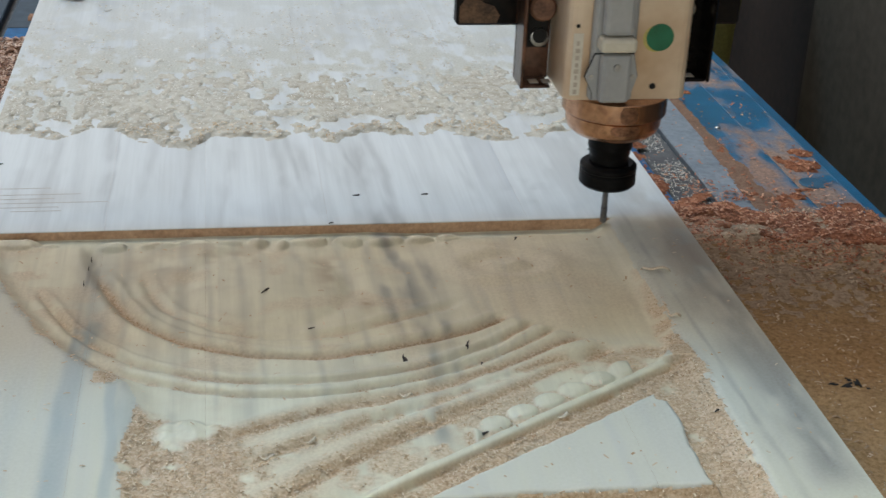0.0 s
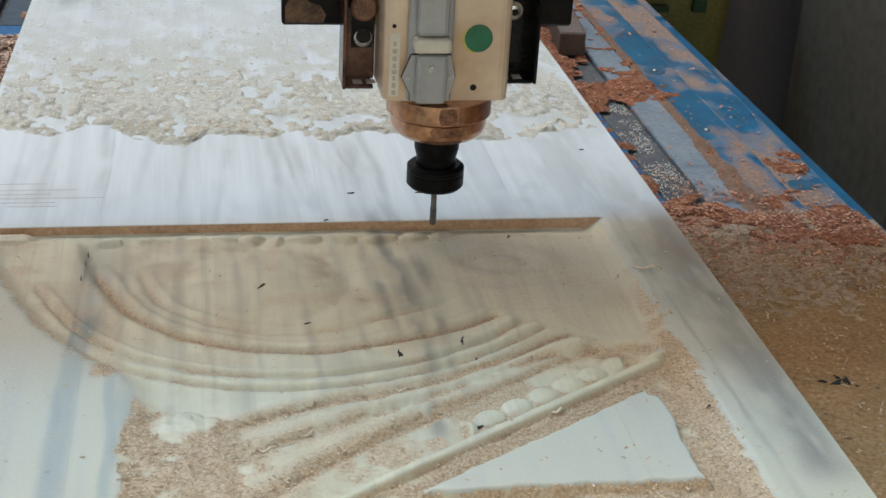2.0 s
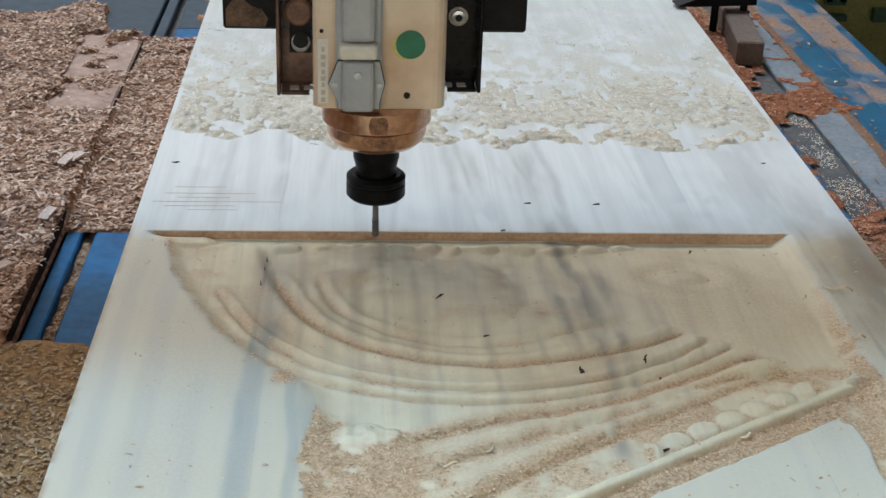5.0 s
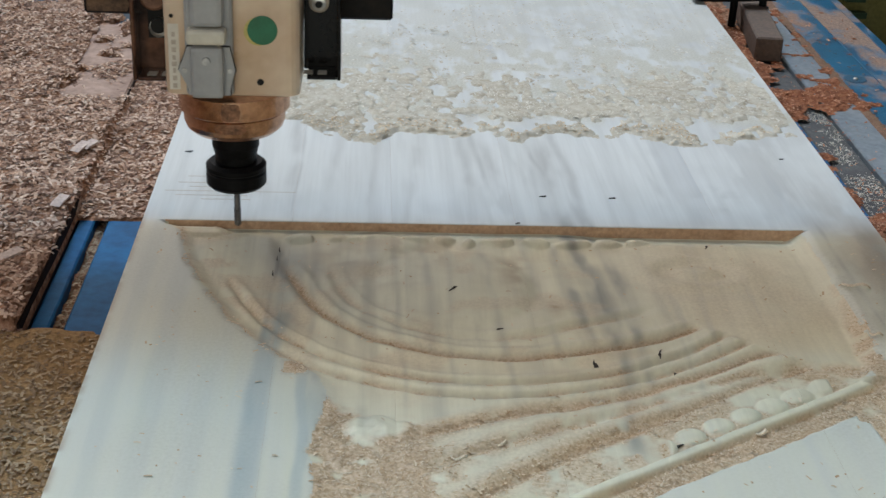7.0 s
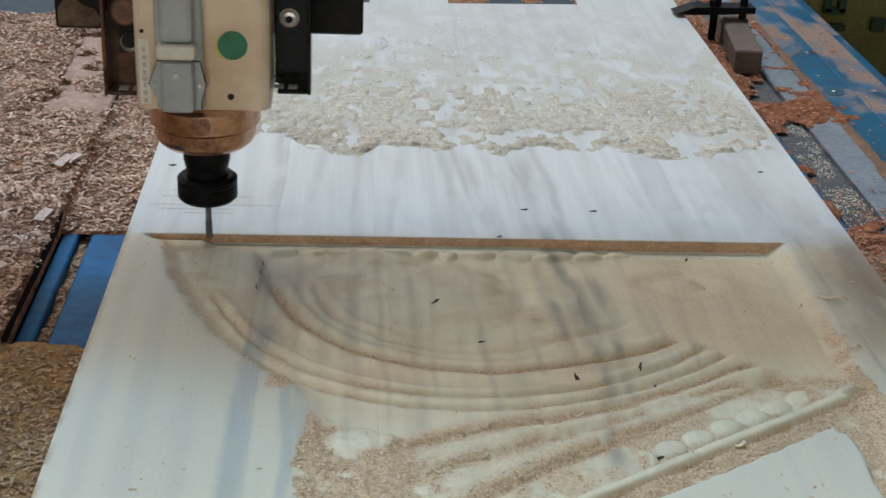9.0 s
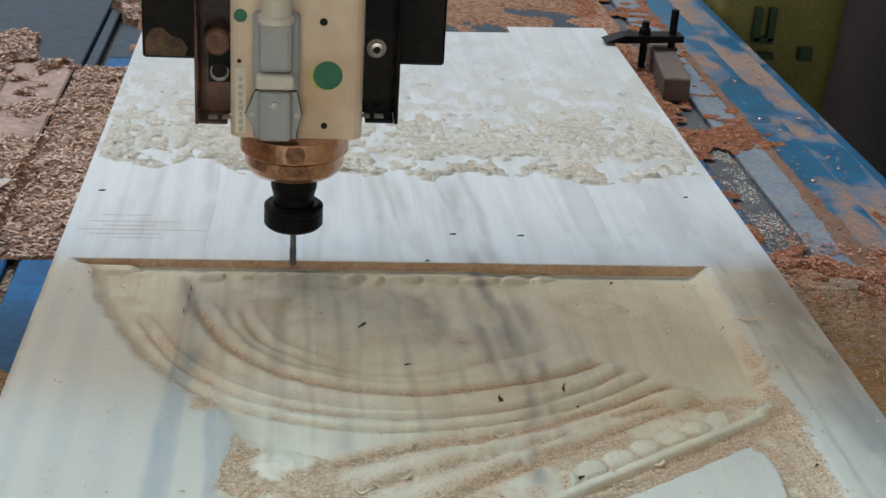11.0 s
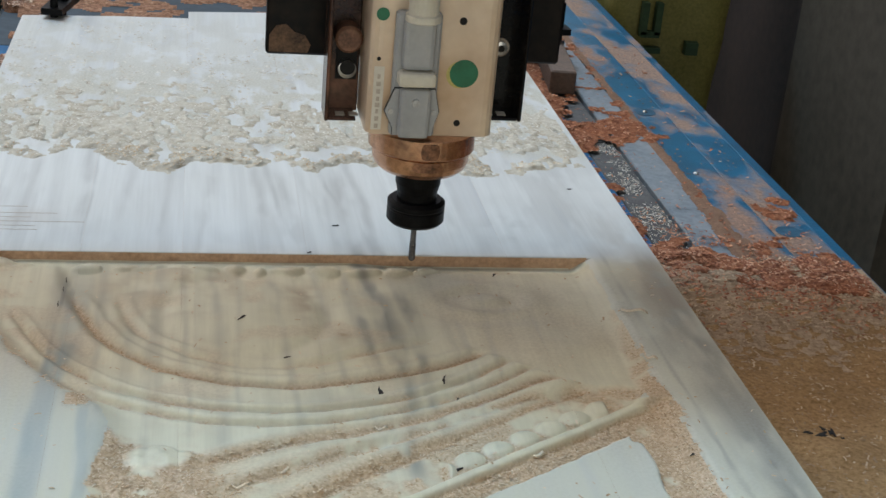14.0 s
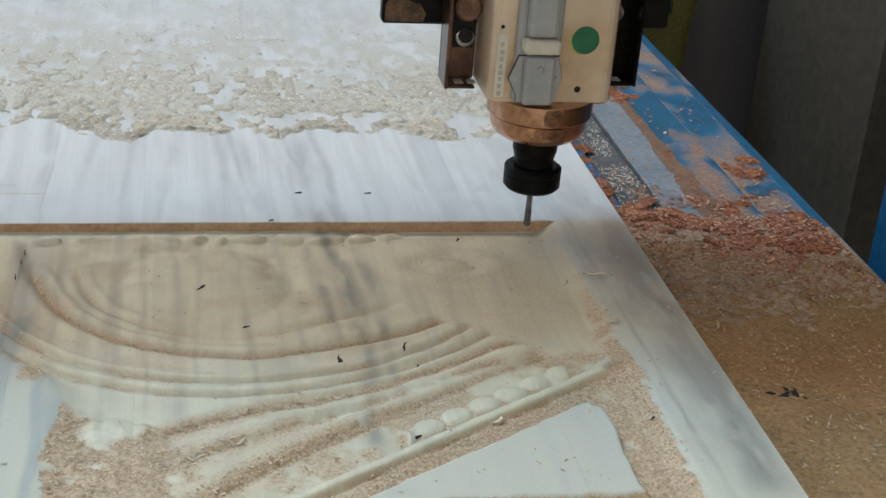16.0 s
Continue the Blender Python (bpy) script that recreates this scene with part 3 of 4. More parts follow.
def stains(x, y):
    """Grey and blue mineral streaks that run with the grain, brown scorched spots, shade mixed into the right margin,
    and a yellow tint that puts the near half's warmer light and its fine dust into the colour.
    """
    grey = 0.62 * np.exp(-((x - 0.486) / 0.026) ** 2 - ((y - 0.055) / 0.028) ** 2) * step(0.32, 0.62, fbm(x, y, 0.018, 1))
    grey = np.maximum(grey, 0.22 * step(0.52, 0.72, fbm(x, y * 0.5, 0.035, 24)) * step(-0.01, 0.01, y))
    for ys, xs, w, k in NEAR_STREAKS + FAR_STREAKS + OTHER_STREAKS:
        line = np.interp(-y, [-v for v in ys], xs) + 0.006 * (fbm(x * 0 + xs[0], y, 0.06, 21) - 0.5)
        w = w * (0.5 + 0.9 * value_noise(x * 0 + xs[0], y, 0.035, 18))
        k = k * (0.35 + 0.75 * step(0.3, 0.65, fbm(x * 3, y, 0.045, 19)))
        grey = np.maximum(grey, k * np.exp(-((x - line) / w) ** 2) * step(ys[-1] - 0.02, ys[-1] + 0.02, y) * step(ys[0] + 0.03, ys[0] - 0.03, y))
    grey = grey * (0.6 + 0.4 * step(0.02, -0.02, y))
    blue = 0 * x
    for ys, xs, w, k in BLUE_STREAKS:
        line = np.interp(-y, [-v for v in ys], xs) + 0.005 * (fbm(x * 0 + xs[0], y, 0.05, 26) - 0.5)
        k = k * (0.55 + 0.5 * fbm(x * 4, y, 0.06, 27))
        blue = np.maximum(blue, k * np.exp(-((x - line) / w) ** 4) * step(ys[-1] - 0.02, ys[-1] + 0.02, y) * step(ys[0] + 0.03, ys[0] - 0.02, y))
    brown = 0 * x
    # the last spot browns the right margin, its shade put in
    for cx, cy, rx, ry, k in ((0.062, 0.066, 0.035, 0.022, 0.3), (0.298, -0.072, 0.013, 0.034, 0.9), (0.321, -0.135, 0.006, 0.014, 1.0), (0.191, -0.075, 0.03, 0.03, 0.55), (0.205, -0.05, 0.012, 0.03, 0.6), (0.238, -0.045, 0.008, 0.025, 0.55), (0.36, -0.205, 0.05, 0.01, 0.35), (0.30, -0.235, 0.06, 0.008, 0.3), (0.218, -0.028, 0.06, 0.018, 0.55), (0.40, -0.03, 0.10, 0.012, 0.3), (0.16, -0.06, 0.03, 0.03, 0.4), (0.30, -0.02, 0.03, 0.012, 0.4), (0.05, -0.03, 0.018, 0.02, 0.5), (0.09, -0.13, 0.012, 0.03, 0.35), (0.587, -0.06, 0.035, 0.11, 0.55)):
        brown = np.maximum(brown, 0.85 * k * np.exp(-((x - cx) / rx) ** 2 - ((y - cy) / ry) ** 2) * step(0.2, 0.6, fbm(x, y, 0.018, 10)))
    brown = np.maximum(brown, 0.75 * np.exp(-(x / 0.0028) ** 2) * step(0.02, -0.02, y) * step(0.3, 0.6, fbm(x, y, 0.02, 35)))
    # warmer light of the near half, put into the colour with its dust
    near_tint = step(0.01, -0.03, y) * (0.58 + 0.36 * fbm(x, y * 0.3, 0.05, 40) + 0.30 * (fbm(x, y * 0.15, 0.006, 39, 2) - 0.3) + 0.25 * step(0.53, 0.57, x))
    return grey, brown, blue, near_tint


PLANKS = ((0.0, 0.1205, 0.700, 0.713), (0.1205, 0.2015, 0.713, 0.716), (0.2015, 0.303, 0.748, 0.760), (0.303, 0.472, 0.722, 0.733), (0.472, 0.605, 0.762, 0.771))
NEAR_END = -0.72
BOARD_BOTTOM = -0.035


def board_plank(x0, x1, e0, e1, parent):
    g = 0.00003
    nx = max(2, round((x1 - x0) / 0.0014))
    xs = np.linspace(x0 + g, x1 - g, nx + 1)
    ys = np.concatenate([np.linspace(NEAR_END, -0.50, 12)[:-1], np.arange(-0.50, -0.006, 0.0014), [-0.0048, -0.0042, -0.0039, -0.0035, -0.0031, -0.0028, -0.0022, 0.0], np.linspace(0.004, 0.16, 30), np.linspace(0.164, 0.69, 130), [1.0]])
    X, Y = np.meshgrid(xs, ys, indexing="ij")
    Y[:, -1] = np.interp(xs, (x0, x1), (e0, e1))
    H, D, C = relief(X, Y)
    n, m = X.shape
    verts = np.stack([X, Y, H], -1).reshape(-1, 3)
    idx = np.arange(n * m).reshape(n, m)
    faces = np.stack([idx[:-1, :-1], idx[1:, :-1], idx[1:, 1:], idx[:-1, 1:]], -1).reshape(-1, 4)
    carved = (((C[:-1, :-1] + C[1:, 1:]) / 2 > 0.25) | ((D[:-1, :-1] + D[1:, 1:] > 1.45) & (Y[:-1, :-1] < -0.006))).reshape(-1)
    rim = np.concatenate([idx[:, 0], idx[-1, 1:], idx[::-1, -1][1:], idx[0, ::-1][1:-1]])
    top, low = verts[rim].copy(), verts[rim].copy()
    low[:, 2] = BOARD_BOTTOM
    k, r = len(verts), len(rim)
    ring = np.arange(r)
    skirt = np.stack([k + ring, k + r + ring, k + r + (ring + 1) % r, k + (ring + 1) % r], -1)
    me = bpy.data.meshes.new("plank")
    me.from_pydata(np.concatenate([verts, top, low]).tolist(), [], faces.tolist() + skirt.tolist() + [(k + r + ring)[::-1].tolist()])
    for mt in (M_TOP, M_CUT, M_SIDE):
        me.materials.append(mt)
    kind = carved.astype(int).reshape(n - 1, m - 1)
    face_y = (Y[:-1, :-1] + Y[1:, 1:]) / 2
    kind[(face_y > -0.0043) & (face_y < -0.0029) & (np.abs(H[:-1, :-1] - H[1:, 1:]) > 0.001)] = 2
    me.polygons.foreach_set("material_index", np.concatenate([kind.reshape(-1), np.full(r + 1, 2)]))
    me.polygons.foreach_set("use_smooth", np.concatenate([np.ones(len(faces), bool), np.zeros(r + 1, bool)]))
    a = me.attributes.new("dust", "FLOAT", "POINT")
    a.data.foreach_set("value", np.concatenate([D.reshape(-1), np.zeros(2 * r)]).astype(np.float32))
    for nm, val in zip(("stain_and_shade", "scorch_and_shade", "mineral", "near_tint"), stains(X, Y)):
        a = me.attributes.new(nm, "FLOAT", "POINT")
        a.data.foreach_set("value", np.concatenate([val.reshape(-1), np.zeros(2 * r)]).astype(np.float32))
    ob = new("plank", me)
    ob.parent = parent
    return ob


def scatter_flakes(name, label, category, points, size, material, curl=0.5, flat=0.5, seed=1):
    """Shavings lying at points: thin bent flakes, each with an own turn and size."""
    rs = np.random.RandomState(seed)
    n = len(points)
    L, Wd = size * (0.4 + 1.1 * rs.rand(n) ** 2), size * (0.15 + 0.3 * rs.rand(n))
    yaw, tilt, lean = rs.rand(n) * 6.283, (rs.rand(n) - 0.5) * flat, (rs.rand(n) - 0.5) * flat
    base = np.array([(-0.5, -0.5, 0), (-0.5, 0.5, 0), (0, -0.5, 1), (0, 0.5, 1), (0.5, -0.5, 0), (0.5, 0.5, 0)])
    P = np.repeat(base[None], n, 0)
    x, y, z = P[..., 0] * L[:, None], P[..., 1] * Wd[:, None], P[..., 2] * (L * curl * (rs.rand(n) - 0.2) * 0.6)[:, None]
    z = z + x * np.tan(tilt)[:, None] + y * np.tan(lean)[:, None]
    c, s = np.cos(yaw)[:, None], np.sin(yaw)[:, None]
    pts = np.asarray(points)
    V = np.stack([x * c - y * s + pts[:, 0, None], x * s + y * c + pts[:, 1, None], z - np.minimum(z.min(1), 0)[:, None] * 0.7 + pts[:, 2, None]], -1).reshape(-1, 3)
    b = np.arange(n) * 6
    F = np.concatenate([np.stack([b, b + 2, b + 3, b + 1], -1), np.stack([b + 2, b + 4, b + 5, b + 3], -1)])
    me = bpy.data.meshes.new(name)
    me.from_pydata(V.tolist(), [], F.tolist())
    me.materials.append(material)
    return tagged(new(name, me), label, category, kind="stuff")


def dust_bed(name, label, x0, x1, y0, y1, cell, thick, base, material, seed=0):
    """A loose layer: a grid that lies where thick(x, y) is above zero."""
    xs, ys = np.arange(x0, x1, cell), np.arange(y0, y1, cell)
    X, Y = np.meshgrid(xs, ys, indexing="ij")
    T = thick(X, Y)
    Z = base + np.maximum(T, -0.0008)
    n, m = X.shape
    idx = np.arange(n * m).reshape(n, m)
    q = np.stack([idx[:-1, :-1], idx[1:, :-1], idx[1:, 1:], idx[:-1, 1:]], -1).reshape(-1, 4)
    Tm = T.reshape(-1)[q].max(1)
    q = q[Tm > 0]
    used, inv = np.unique(q, return_inverse=True)
    me = bpy.data.meshes.new(name)
    me.from_pydata(np.stack([X, Y, Z], -1).reshape(-1, 3)[used].tolist(), [], inv.reshape(-1, 4).tolist())
    me.polygons.foreach_set("use_smooth", np.ones(len(q), bool))
    me.materials.append(material)
    return tagged(new(name, me), label, "sawdust", kind="stuff")


def sample(n, x0, x1, y0, y1, keep, z, seed):
    rs = np.random.RandomState(seed)
    x, y = x0 + (x1 - x0) * rs.rand(n), y0 + (y1 - y0) * rs.rand(n)
    k = rs.rand(n) < keep(x, y)
    x, y = x[k], y[k]
    return np.stack([x, y, z(x, y)], -1)


board = thing("carved_board", "pale glued timber board with half-cut ornamental relief", "carved board")
for p in PLANKS:
    board_plank(*p, board)

# dark knots and splinters on the board
def knot(x, y, z, r, turn, slim):
    bm = lathe([(r, 0.0), (r * 0.8, 0.0005), (r * 0.3, 0.0007)], (0, 0, 0), 11)
    for v in bm.verts:
        a = math.atan2(v.co.y, v.co.x)
        k = 1 + 0.35 * math.sin(3 * a + x * 300) + 0.25 * math.sin(5 * a + y * 700)
        v.co.x, v.co.y = v.co.x * k, v.co.y * k * slim + 0.0008 * math.sin(v.co.x * 260)
    bmesh.ops.transform(bm, matrix=Matrix.Translation((x, y, z)) @ Matrix.Rotation(radians(turn), 4, "Z"), verts=bm.verts)
    return bm


for x, y, r, turn, slim in ((0.332, 0.057, 0.0042, 0, 0.4), (0.392, 0.056, 0.0042, 0, 0.4), (0.2465, -0.111, 0.006, 45, 0.22), (0.339, -0.222, 0.007, 85, 0.3), (0.386, -0.208, 0.008, 70, 0.15), (0.378, -0.318, 0.005, 10, 0.35),
                            (0.457, -0.026, 0.004, 60, 0.3), (0.538, -0.309, 0.003, 20, 0.5), (0.1125, -0.040, 0.006, 85, 0.10), (0.112, -0.062, 0.006, 82, 0.08), (0.1105, -0.090, 0.006, 85, 0.10), (0.252, 0.252, 0.004, 10, 0.5),
                            (0.305, 0.0, 0.003, 20, 0.3), (0.392, -0.232, 0.004, 60, 0.2), (0.277, -0.17, 0.003, 10, 0.3), (0.02, 0.145, 0.004, 0, 0.4), (0.565, 0.155, 0.003, 0, 0.4)):
    h = float(relief(np.array([x]), np.array([y]))[0][0])
    part("knot", knot(x, y, h + 0.0002, r * 0.8, turn, slim), M_KNOT, board, "small dark knot")


# ---- loose dust on the board ----
DUST_EDGE_X = (0.0, 0.031, 0.064, 0.092, 0.118, 0.135, 0.162, 0.188, 0.211, 0.240, 0.261, 0.294, 0.325, 0.348, 0.40, 0.43, 0.478, 0.52, 0.56, 0.605)
DUST_EDGE_Y = (0.235, 0.222, 0.205, 0.230, 0.232, 0.202, 0.182, 0.177, 0.212, 0.202, 0.196, 0.213, 0.185, 0.210, 0.205, 0.212, 0.186, 0.195, 0.212, 0.225)


def board_layer(x, y):
    """Thickness of the dust on the uncut half: broken islands along its near edge, then a mottled blanket that thins out."""
    ragged = np.interp(x, DUST_EDGE_X, DUST_EDGE_Y) + 0.022 * (fbm(x, y, 0.012, 4) - 0.5)
    inn = step(-0.002, 0.006, y - ragged)
    deep = y - ragged
    clump = step(0.40, 0.58, fbm(x, y * 0.6, 0.035, 22))
    front = np.exp(-((deep - 0.010) / 0.010) ** 2) * (0.40 * clump - 0.10)
    gap = -0.26 * np.exp(-((deep - 0.036) / 0.015) ** 2) * step(0.62, 0.42, fbm(x, y, 0.06, 30))
    back = step(0.44, 0.30, y)
    cover = 0.30 * fbm(x, y * 0.7, 0.045, 6, 2) + 0.70 * fbm(x, y * 0.5, 0.0085, 12, 3) + front + gap + 0.055 * back - 0.19 * (1 - back)
    inside = step(0.0, 0.012, x - 0.004) * step(0.0, 0.012, 0.60 - x) * (y < 0.69) * step(0.47, 0.42, y + 0.05 * fbm(x, y, 0.02, 31))
    lump = 0.4 + 1.2 * fbm(x, y * 0.7, 0.009, 32, 2)
    top = (0.0008 + 0.0008 * step(0.40, 0.26, y) + 0.0012 * (front > 0.05)) * lump
    return np.where((inn > 0) & (inside > 0), np.minimum((cover - 0.485) * 0.012, top) * inn * inside, -0.001)


dust_bed("sawdust_layer", "thin ragged blanket of pale sawdust on the board", 0.0, 0.605, 0.10, 0.69, 0.0019, board_layer, 0.0004, M_LAYER)
scatter_flakes("board_shavings", "pale wood shavings strewn over the board", "wood shavings",
               sample(26000, 0.005, 0.6, 0.16, 0.66, lambda x, y: (board_layer(x, y) > 0.0002) * (0.35 + 0.65 * step(0.45, 0.6, fbm(x, y, 0.02, 37, 2))) * (1 - 0.6 * step(0.3, 0.5, y)), lambda x, y: np.maximum(board_layer(x, y), 0) + 0.0004, 3), 0.0034, M_FLAKE_LIGHT, 0.3, 0.25, seed=4)
scatter_flakes("thin_shavings", "thin pale shavings strewn over the far end of the board", "wood shavings",
               sample(9000, 0.005, 0.6, 0.25, 0.69, lambda x, y: 0.9 * step(0.42, 0.62, fbm(x, y * 0.6, 0.022, 33, 3)) * (1 - 0.6 * step(0.45, 0.65, y)), lambda x, y: np.maximum(board_layer(x, y), 0) + 0.0004, 45), 0.0046, M_FLAKE_LIGHT, 0.25, 0.2, seed=46)
scatter_flakes("groove_shavings", "pale tan shavings caught in the carved grooves", "wood shavings",
               sample(70000, 0.0, 0.6, -0.50, -0.01, lambda x, y: np.clip(relief(x, y)[1] * 1.6 - 0.75, 0, 1), lambda x, y: relief(x, y)[0] + 0.0003, 5), 0.0026, M_FLAKE_PALE, 0.4, 0.4, seed=6)

scatter_flakes("edge_shavings", "tan shavings along the ragged edge of the dust", "wood shavings",
               sample(30000, 0.005, 0.6, 0.13, 0.24, lambda x, y: (board_layer(x, y) > 0.0008) * 0.16, lambda x, y: np.maximum(board_layer(x, y), 0) + 0.0006, 13), 0.0034, M_FLAKE_PALE, seed=14)
for y, xa, xb in ((0.056, 0.010, 0.120), (0.074, 0.019, 0.096), (0.088, 0.026, 0.070), (0.047, 0.02, 0.08), (0.039, 0.042, 0.083), (0.065, 0.03, 0.075)):
    part("saw_mark", box(xa, xb, y - 0.0004, y + 0.0004, 0.0001, 0.0002, 0), M_FAINT, board, "thin brown saw mark")


def curl(at, turn, length, width, rise):
    """One thin curled shaving, arched along its length."""
    bm = bmesh.new()
    rows = []
    for i in range(11):
        u = i / 10 - 0.5
        z = rise * (1 - 4 * u * u) + 0.0012 * math.sin(7 * u)
        w = width * (0.45 + 0.55 * math.cos(2.4 * u))
        rows.append([bm.verts.new((u * length, v * w + 0.004 * u * u * 4, z + d)) for v, d in ((-0.5, 0.0), (0.5, 0.0004), (0.5, 0.0010), (-0.5, 0.0006))])
    for a, b in zip(rows, rows[1:]):
        for k in range(4):
            bm.faces.new((a[k], b[k], b[(k + 1) % 4], a[(k + 1) % 4]))
    bm.faces.new(rows[0])
    bm.faces.new(rows[-1][::-1])
    bmesh.ops.recalc_face_normals(bm, faces=bm.faces)
    c = thing("curled_shaving", "pale curled wood shaving lying on the board", "wood shaving", at, "curled shavings on the board")
    c.rotation_euler = (0, 0, radians(turn))
    part("curl", bm, M_SHAVING, c, smooth=True)


for x, y, turn, length, width, rise in ((0.554, -0.110, -14, 0.022, 0.003, 0.003), (0.334, -0.274, 0, 0.009, 0.002, 0.001), (0.268, -0.318, 25, 0.010, 0.002, 0.001), (0.240, -0.338, 5, 0.011, 0.002, 0.001), (0.545, -0.185, -25, 0.010, 0.0025, 0.002), (0.435, -0.305, 20, 0.010, 0.0025, 0.002)):
    curl((x, y, float(relief(np.array([x]), np.array([y]))[0][0]) + 0.0004), turn, length, width, rise)

# ---- the machine bed ----
BED = -0.035
bed = thing("machine_bed", "worn blue painted steel router bed with slots", "machine bed")
# plate coloured near black, so the shade in the slots is painted on
part("bed_plate", box(-0.75, 0.83, -1.6, 2.2, BED - 0.06, BED - 0.012, 0.002), M_RUBBER, bed)
for name, x0, x1, mt in (("bed_edge", 0.8182, 0.83, M_BLUE_EDGE), ("bed_rail", 0.7732, 0.818, M_BLUE_CAKED), ("bed_rail", 0.727, 0.773, M_BLUE_DUSTY), ("bed_rail", 0.682, 0.721, M_GREYBLUE), ("rubber_strip", 0.643, 0.680, M_RUBBER),
                         ("bed_rail", -0.042, 0.64, M_BLUE), ("bed_rail", -0.0665, -0.0530, M_BLUE), ("bed_rail", -0.75, -0.071, M_SHADE_BLUE)):
    worn = -0.07 < x0 < -0.03
    rub = 0.685 if x0 > -0.05 else 0.4
    # far stretch of these rails, in the darker shaded blue
    if worn:
        part(name, box(x0, x1, rub + 0.0002, 2.2, BED - 0.0118, BED, 0.0015), M_SHADE_BLUE, bed)
    y0, y1 = (-1.6, rub if worn else 2.2)
    part(name, box(x0, x1, y0, y1, BED - 0.0118, BED - (0.004 if mt is M_RUBBER else 0.0), 0.0004 if x0 > 0.7 else 0.0015), mt, bed)
part("side_beam", box(0.80, 0.832, -1.6, 2.2, BED - 0.22, BED - 0.0602, 0.004), M_BLUE, bed)
part("side_beam", box(-0.75, -0.71, -1.6, 2.2, BED - 0.22, BED - 0.0602, 0.004), M_BLUE, bed)
for x in (-0.73, 0.816):
    for y in (-1.5, 2.1):
        part("leg", box(x - 0.014, x + 0.014, y - 0.04, y + 0.04, -0.85, BED - 0.2202, 0.003), M_BLUE, bed)
for x, y in ((0.791, 0.142), (0.747, 0.503)):
    part("bolt_cap", lathe([(0.014, 0), (0.0138, 0.0004), (0.0125, 0.0006), (0.004, 0.0006)], (x, y, BED + 0.0002), 24), M_CAP, bed, "dark blue round plug")
# bright specks on the rail, drawn as small steel heads
for x, y in ((0.747, 0.500), (0.745, 0.297)):
    part("screw", lathe([(0.0028, 0), (0.0028, 0.0014), (0.0018, 0.0022)], (x, y, BED + (0.0009 if y > 0.4 else 0.0002)), 12), M_STEEL, bed, "small bright speck on a bed rail")


def near_board(x):
    return step(0.0, 0.004, x - 0.607) + step(0.0, 0.004, -0.003 - x)


def right_tan(x, y):
    t = 0.004 + 0.012 * (fbm(x, y, 0.05, 9) - 0.45) + 0.012 * step(0.12, -0.05, y)
    return np.where((x > 0.605) & (x < 0.829), np.where(y < 0.055 + 0.05 * (fbm(x, y, 0.04, 12) - 0.5), t * step(0.829, 0.79, x), -0.001), -0.001)


def right_orange(x, y):
    f = fbm(x, y, 0.05, 14, 4)
    drift = 1.15 * np.exp(-((y - (0.058 - 0.25 * (x - 0.65))) / (0.055 + 0.22 * np.maximum(x - 0.65, 0))) ** 2) + np.exp(-((y - 0.42 - 0.2 * (x - 0.65)) / 0.05) ** 2) * step(0.80, 0.70, x) + 0.9 * np.exp(-((x - 0.80) / 0.03) ** 2 - ((y - 0.21) / 0.06) ** 2)
    ragged = 1.0 * (fbm(x, y, 0.016, 31, 4) - 0.5)
    slots = (0.35 * np.exp(-((x - 0.724) / 0.006) ** 2) + 0.8 * np.exp(-((x - 0.625) / 0.024) ** 2)) * step(0.08, 0.14, y)
    far = 0.12 * step(0.5, 0.9, y) + 0.38 * step(0.42, 0.50, y) * step(0.735, 0.715, x)
    t = (drift + slots + far + 1.5 * ragged + f * 0.9 - 1.18) * 0.006
    return np.where((x > 0.608) & (x < 0.828), np.minimum(t, 0.008 * step(0.826, 0.790, x) - 0.0002), -0.001)


# height of the browner sheet that paints the shade on the near sawdust
def near_shade(x, y):
    edge = y + 0.13 * (fbm(x, y, 0.06, 8, 5) - 0.5) + 0.22 * (fbm(x, y, 0.006, 33, 2) - 0.5)
    return right_tan(x, y) + 0.0011 * step(-0.04, -0.17, edge) - 0.0006


# one sawdust in two tones: lit further off, shaded nearer
dust_bed("lit_sawdust", "tan sawdust on the router bed in its lit tone", 0.604, 0.829, -0.75, 0.14, 0.0035, right_tan, BED + 0.0006, M_TAN_LIT)
dust_bed("near_sawdust", "tan sawdust on the router bed in its shaded tone", 0.604, 0.829, -0.75, 0.0, 0.002, near_shade, BED + 0.0006, M_TAN)
def orange_top(x, y):
    t = right_orange(x, y)
    return np.where(t > 0, t + np.maximum(right_tan(x, y), 0), -0.001)


dust_bed("orange_sawdust", "drift of orange sawdust on the router bed", 0.604, 0.829, -0.3, 1.3, 0.003, orange_top, BED + 0.0012, M_ORANGE)
scatter_flakes("orange_shavings", "orange shavings heaped on the router bed", "wood shavings",
               sample(48000, 0.609, 0.825, -0.12, 0.9, lambda x, y: np.clip(np.clip(right_orange(x, y) * 130, 0, 0.7) + 0.02 + 0.75 * np.exp(-((y - 0.030 + 0.25 * (x - 0.70)) / 0.085) ** 2) * step(0.36, 0.62, fbm(x, y, 0.018, 38, 3)), 0, 1) * step(0.824, 0.800, x), lambda x, y: BED + 0.0014 + np.maximum(orange_top(x, y), np.maximum(right_tan(x, y), 0)), 7), 0.0047, M_FLAKE_ORANGE, 0.35, 0.5, seed=8)


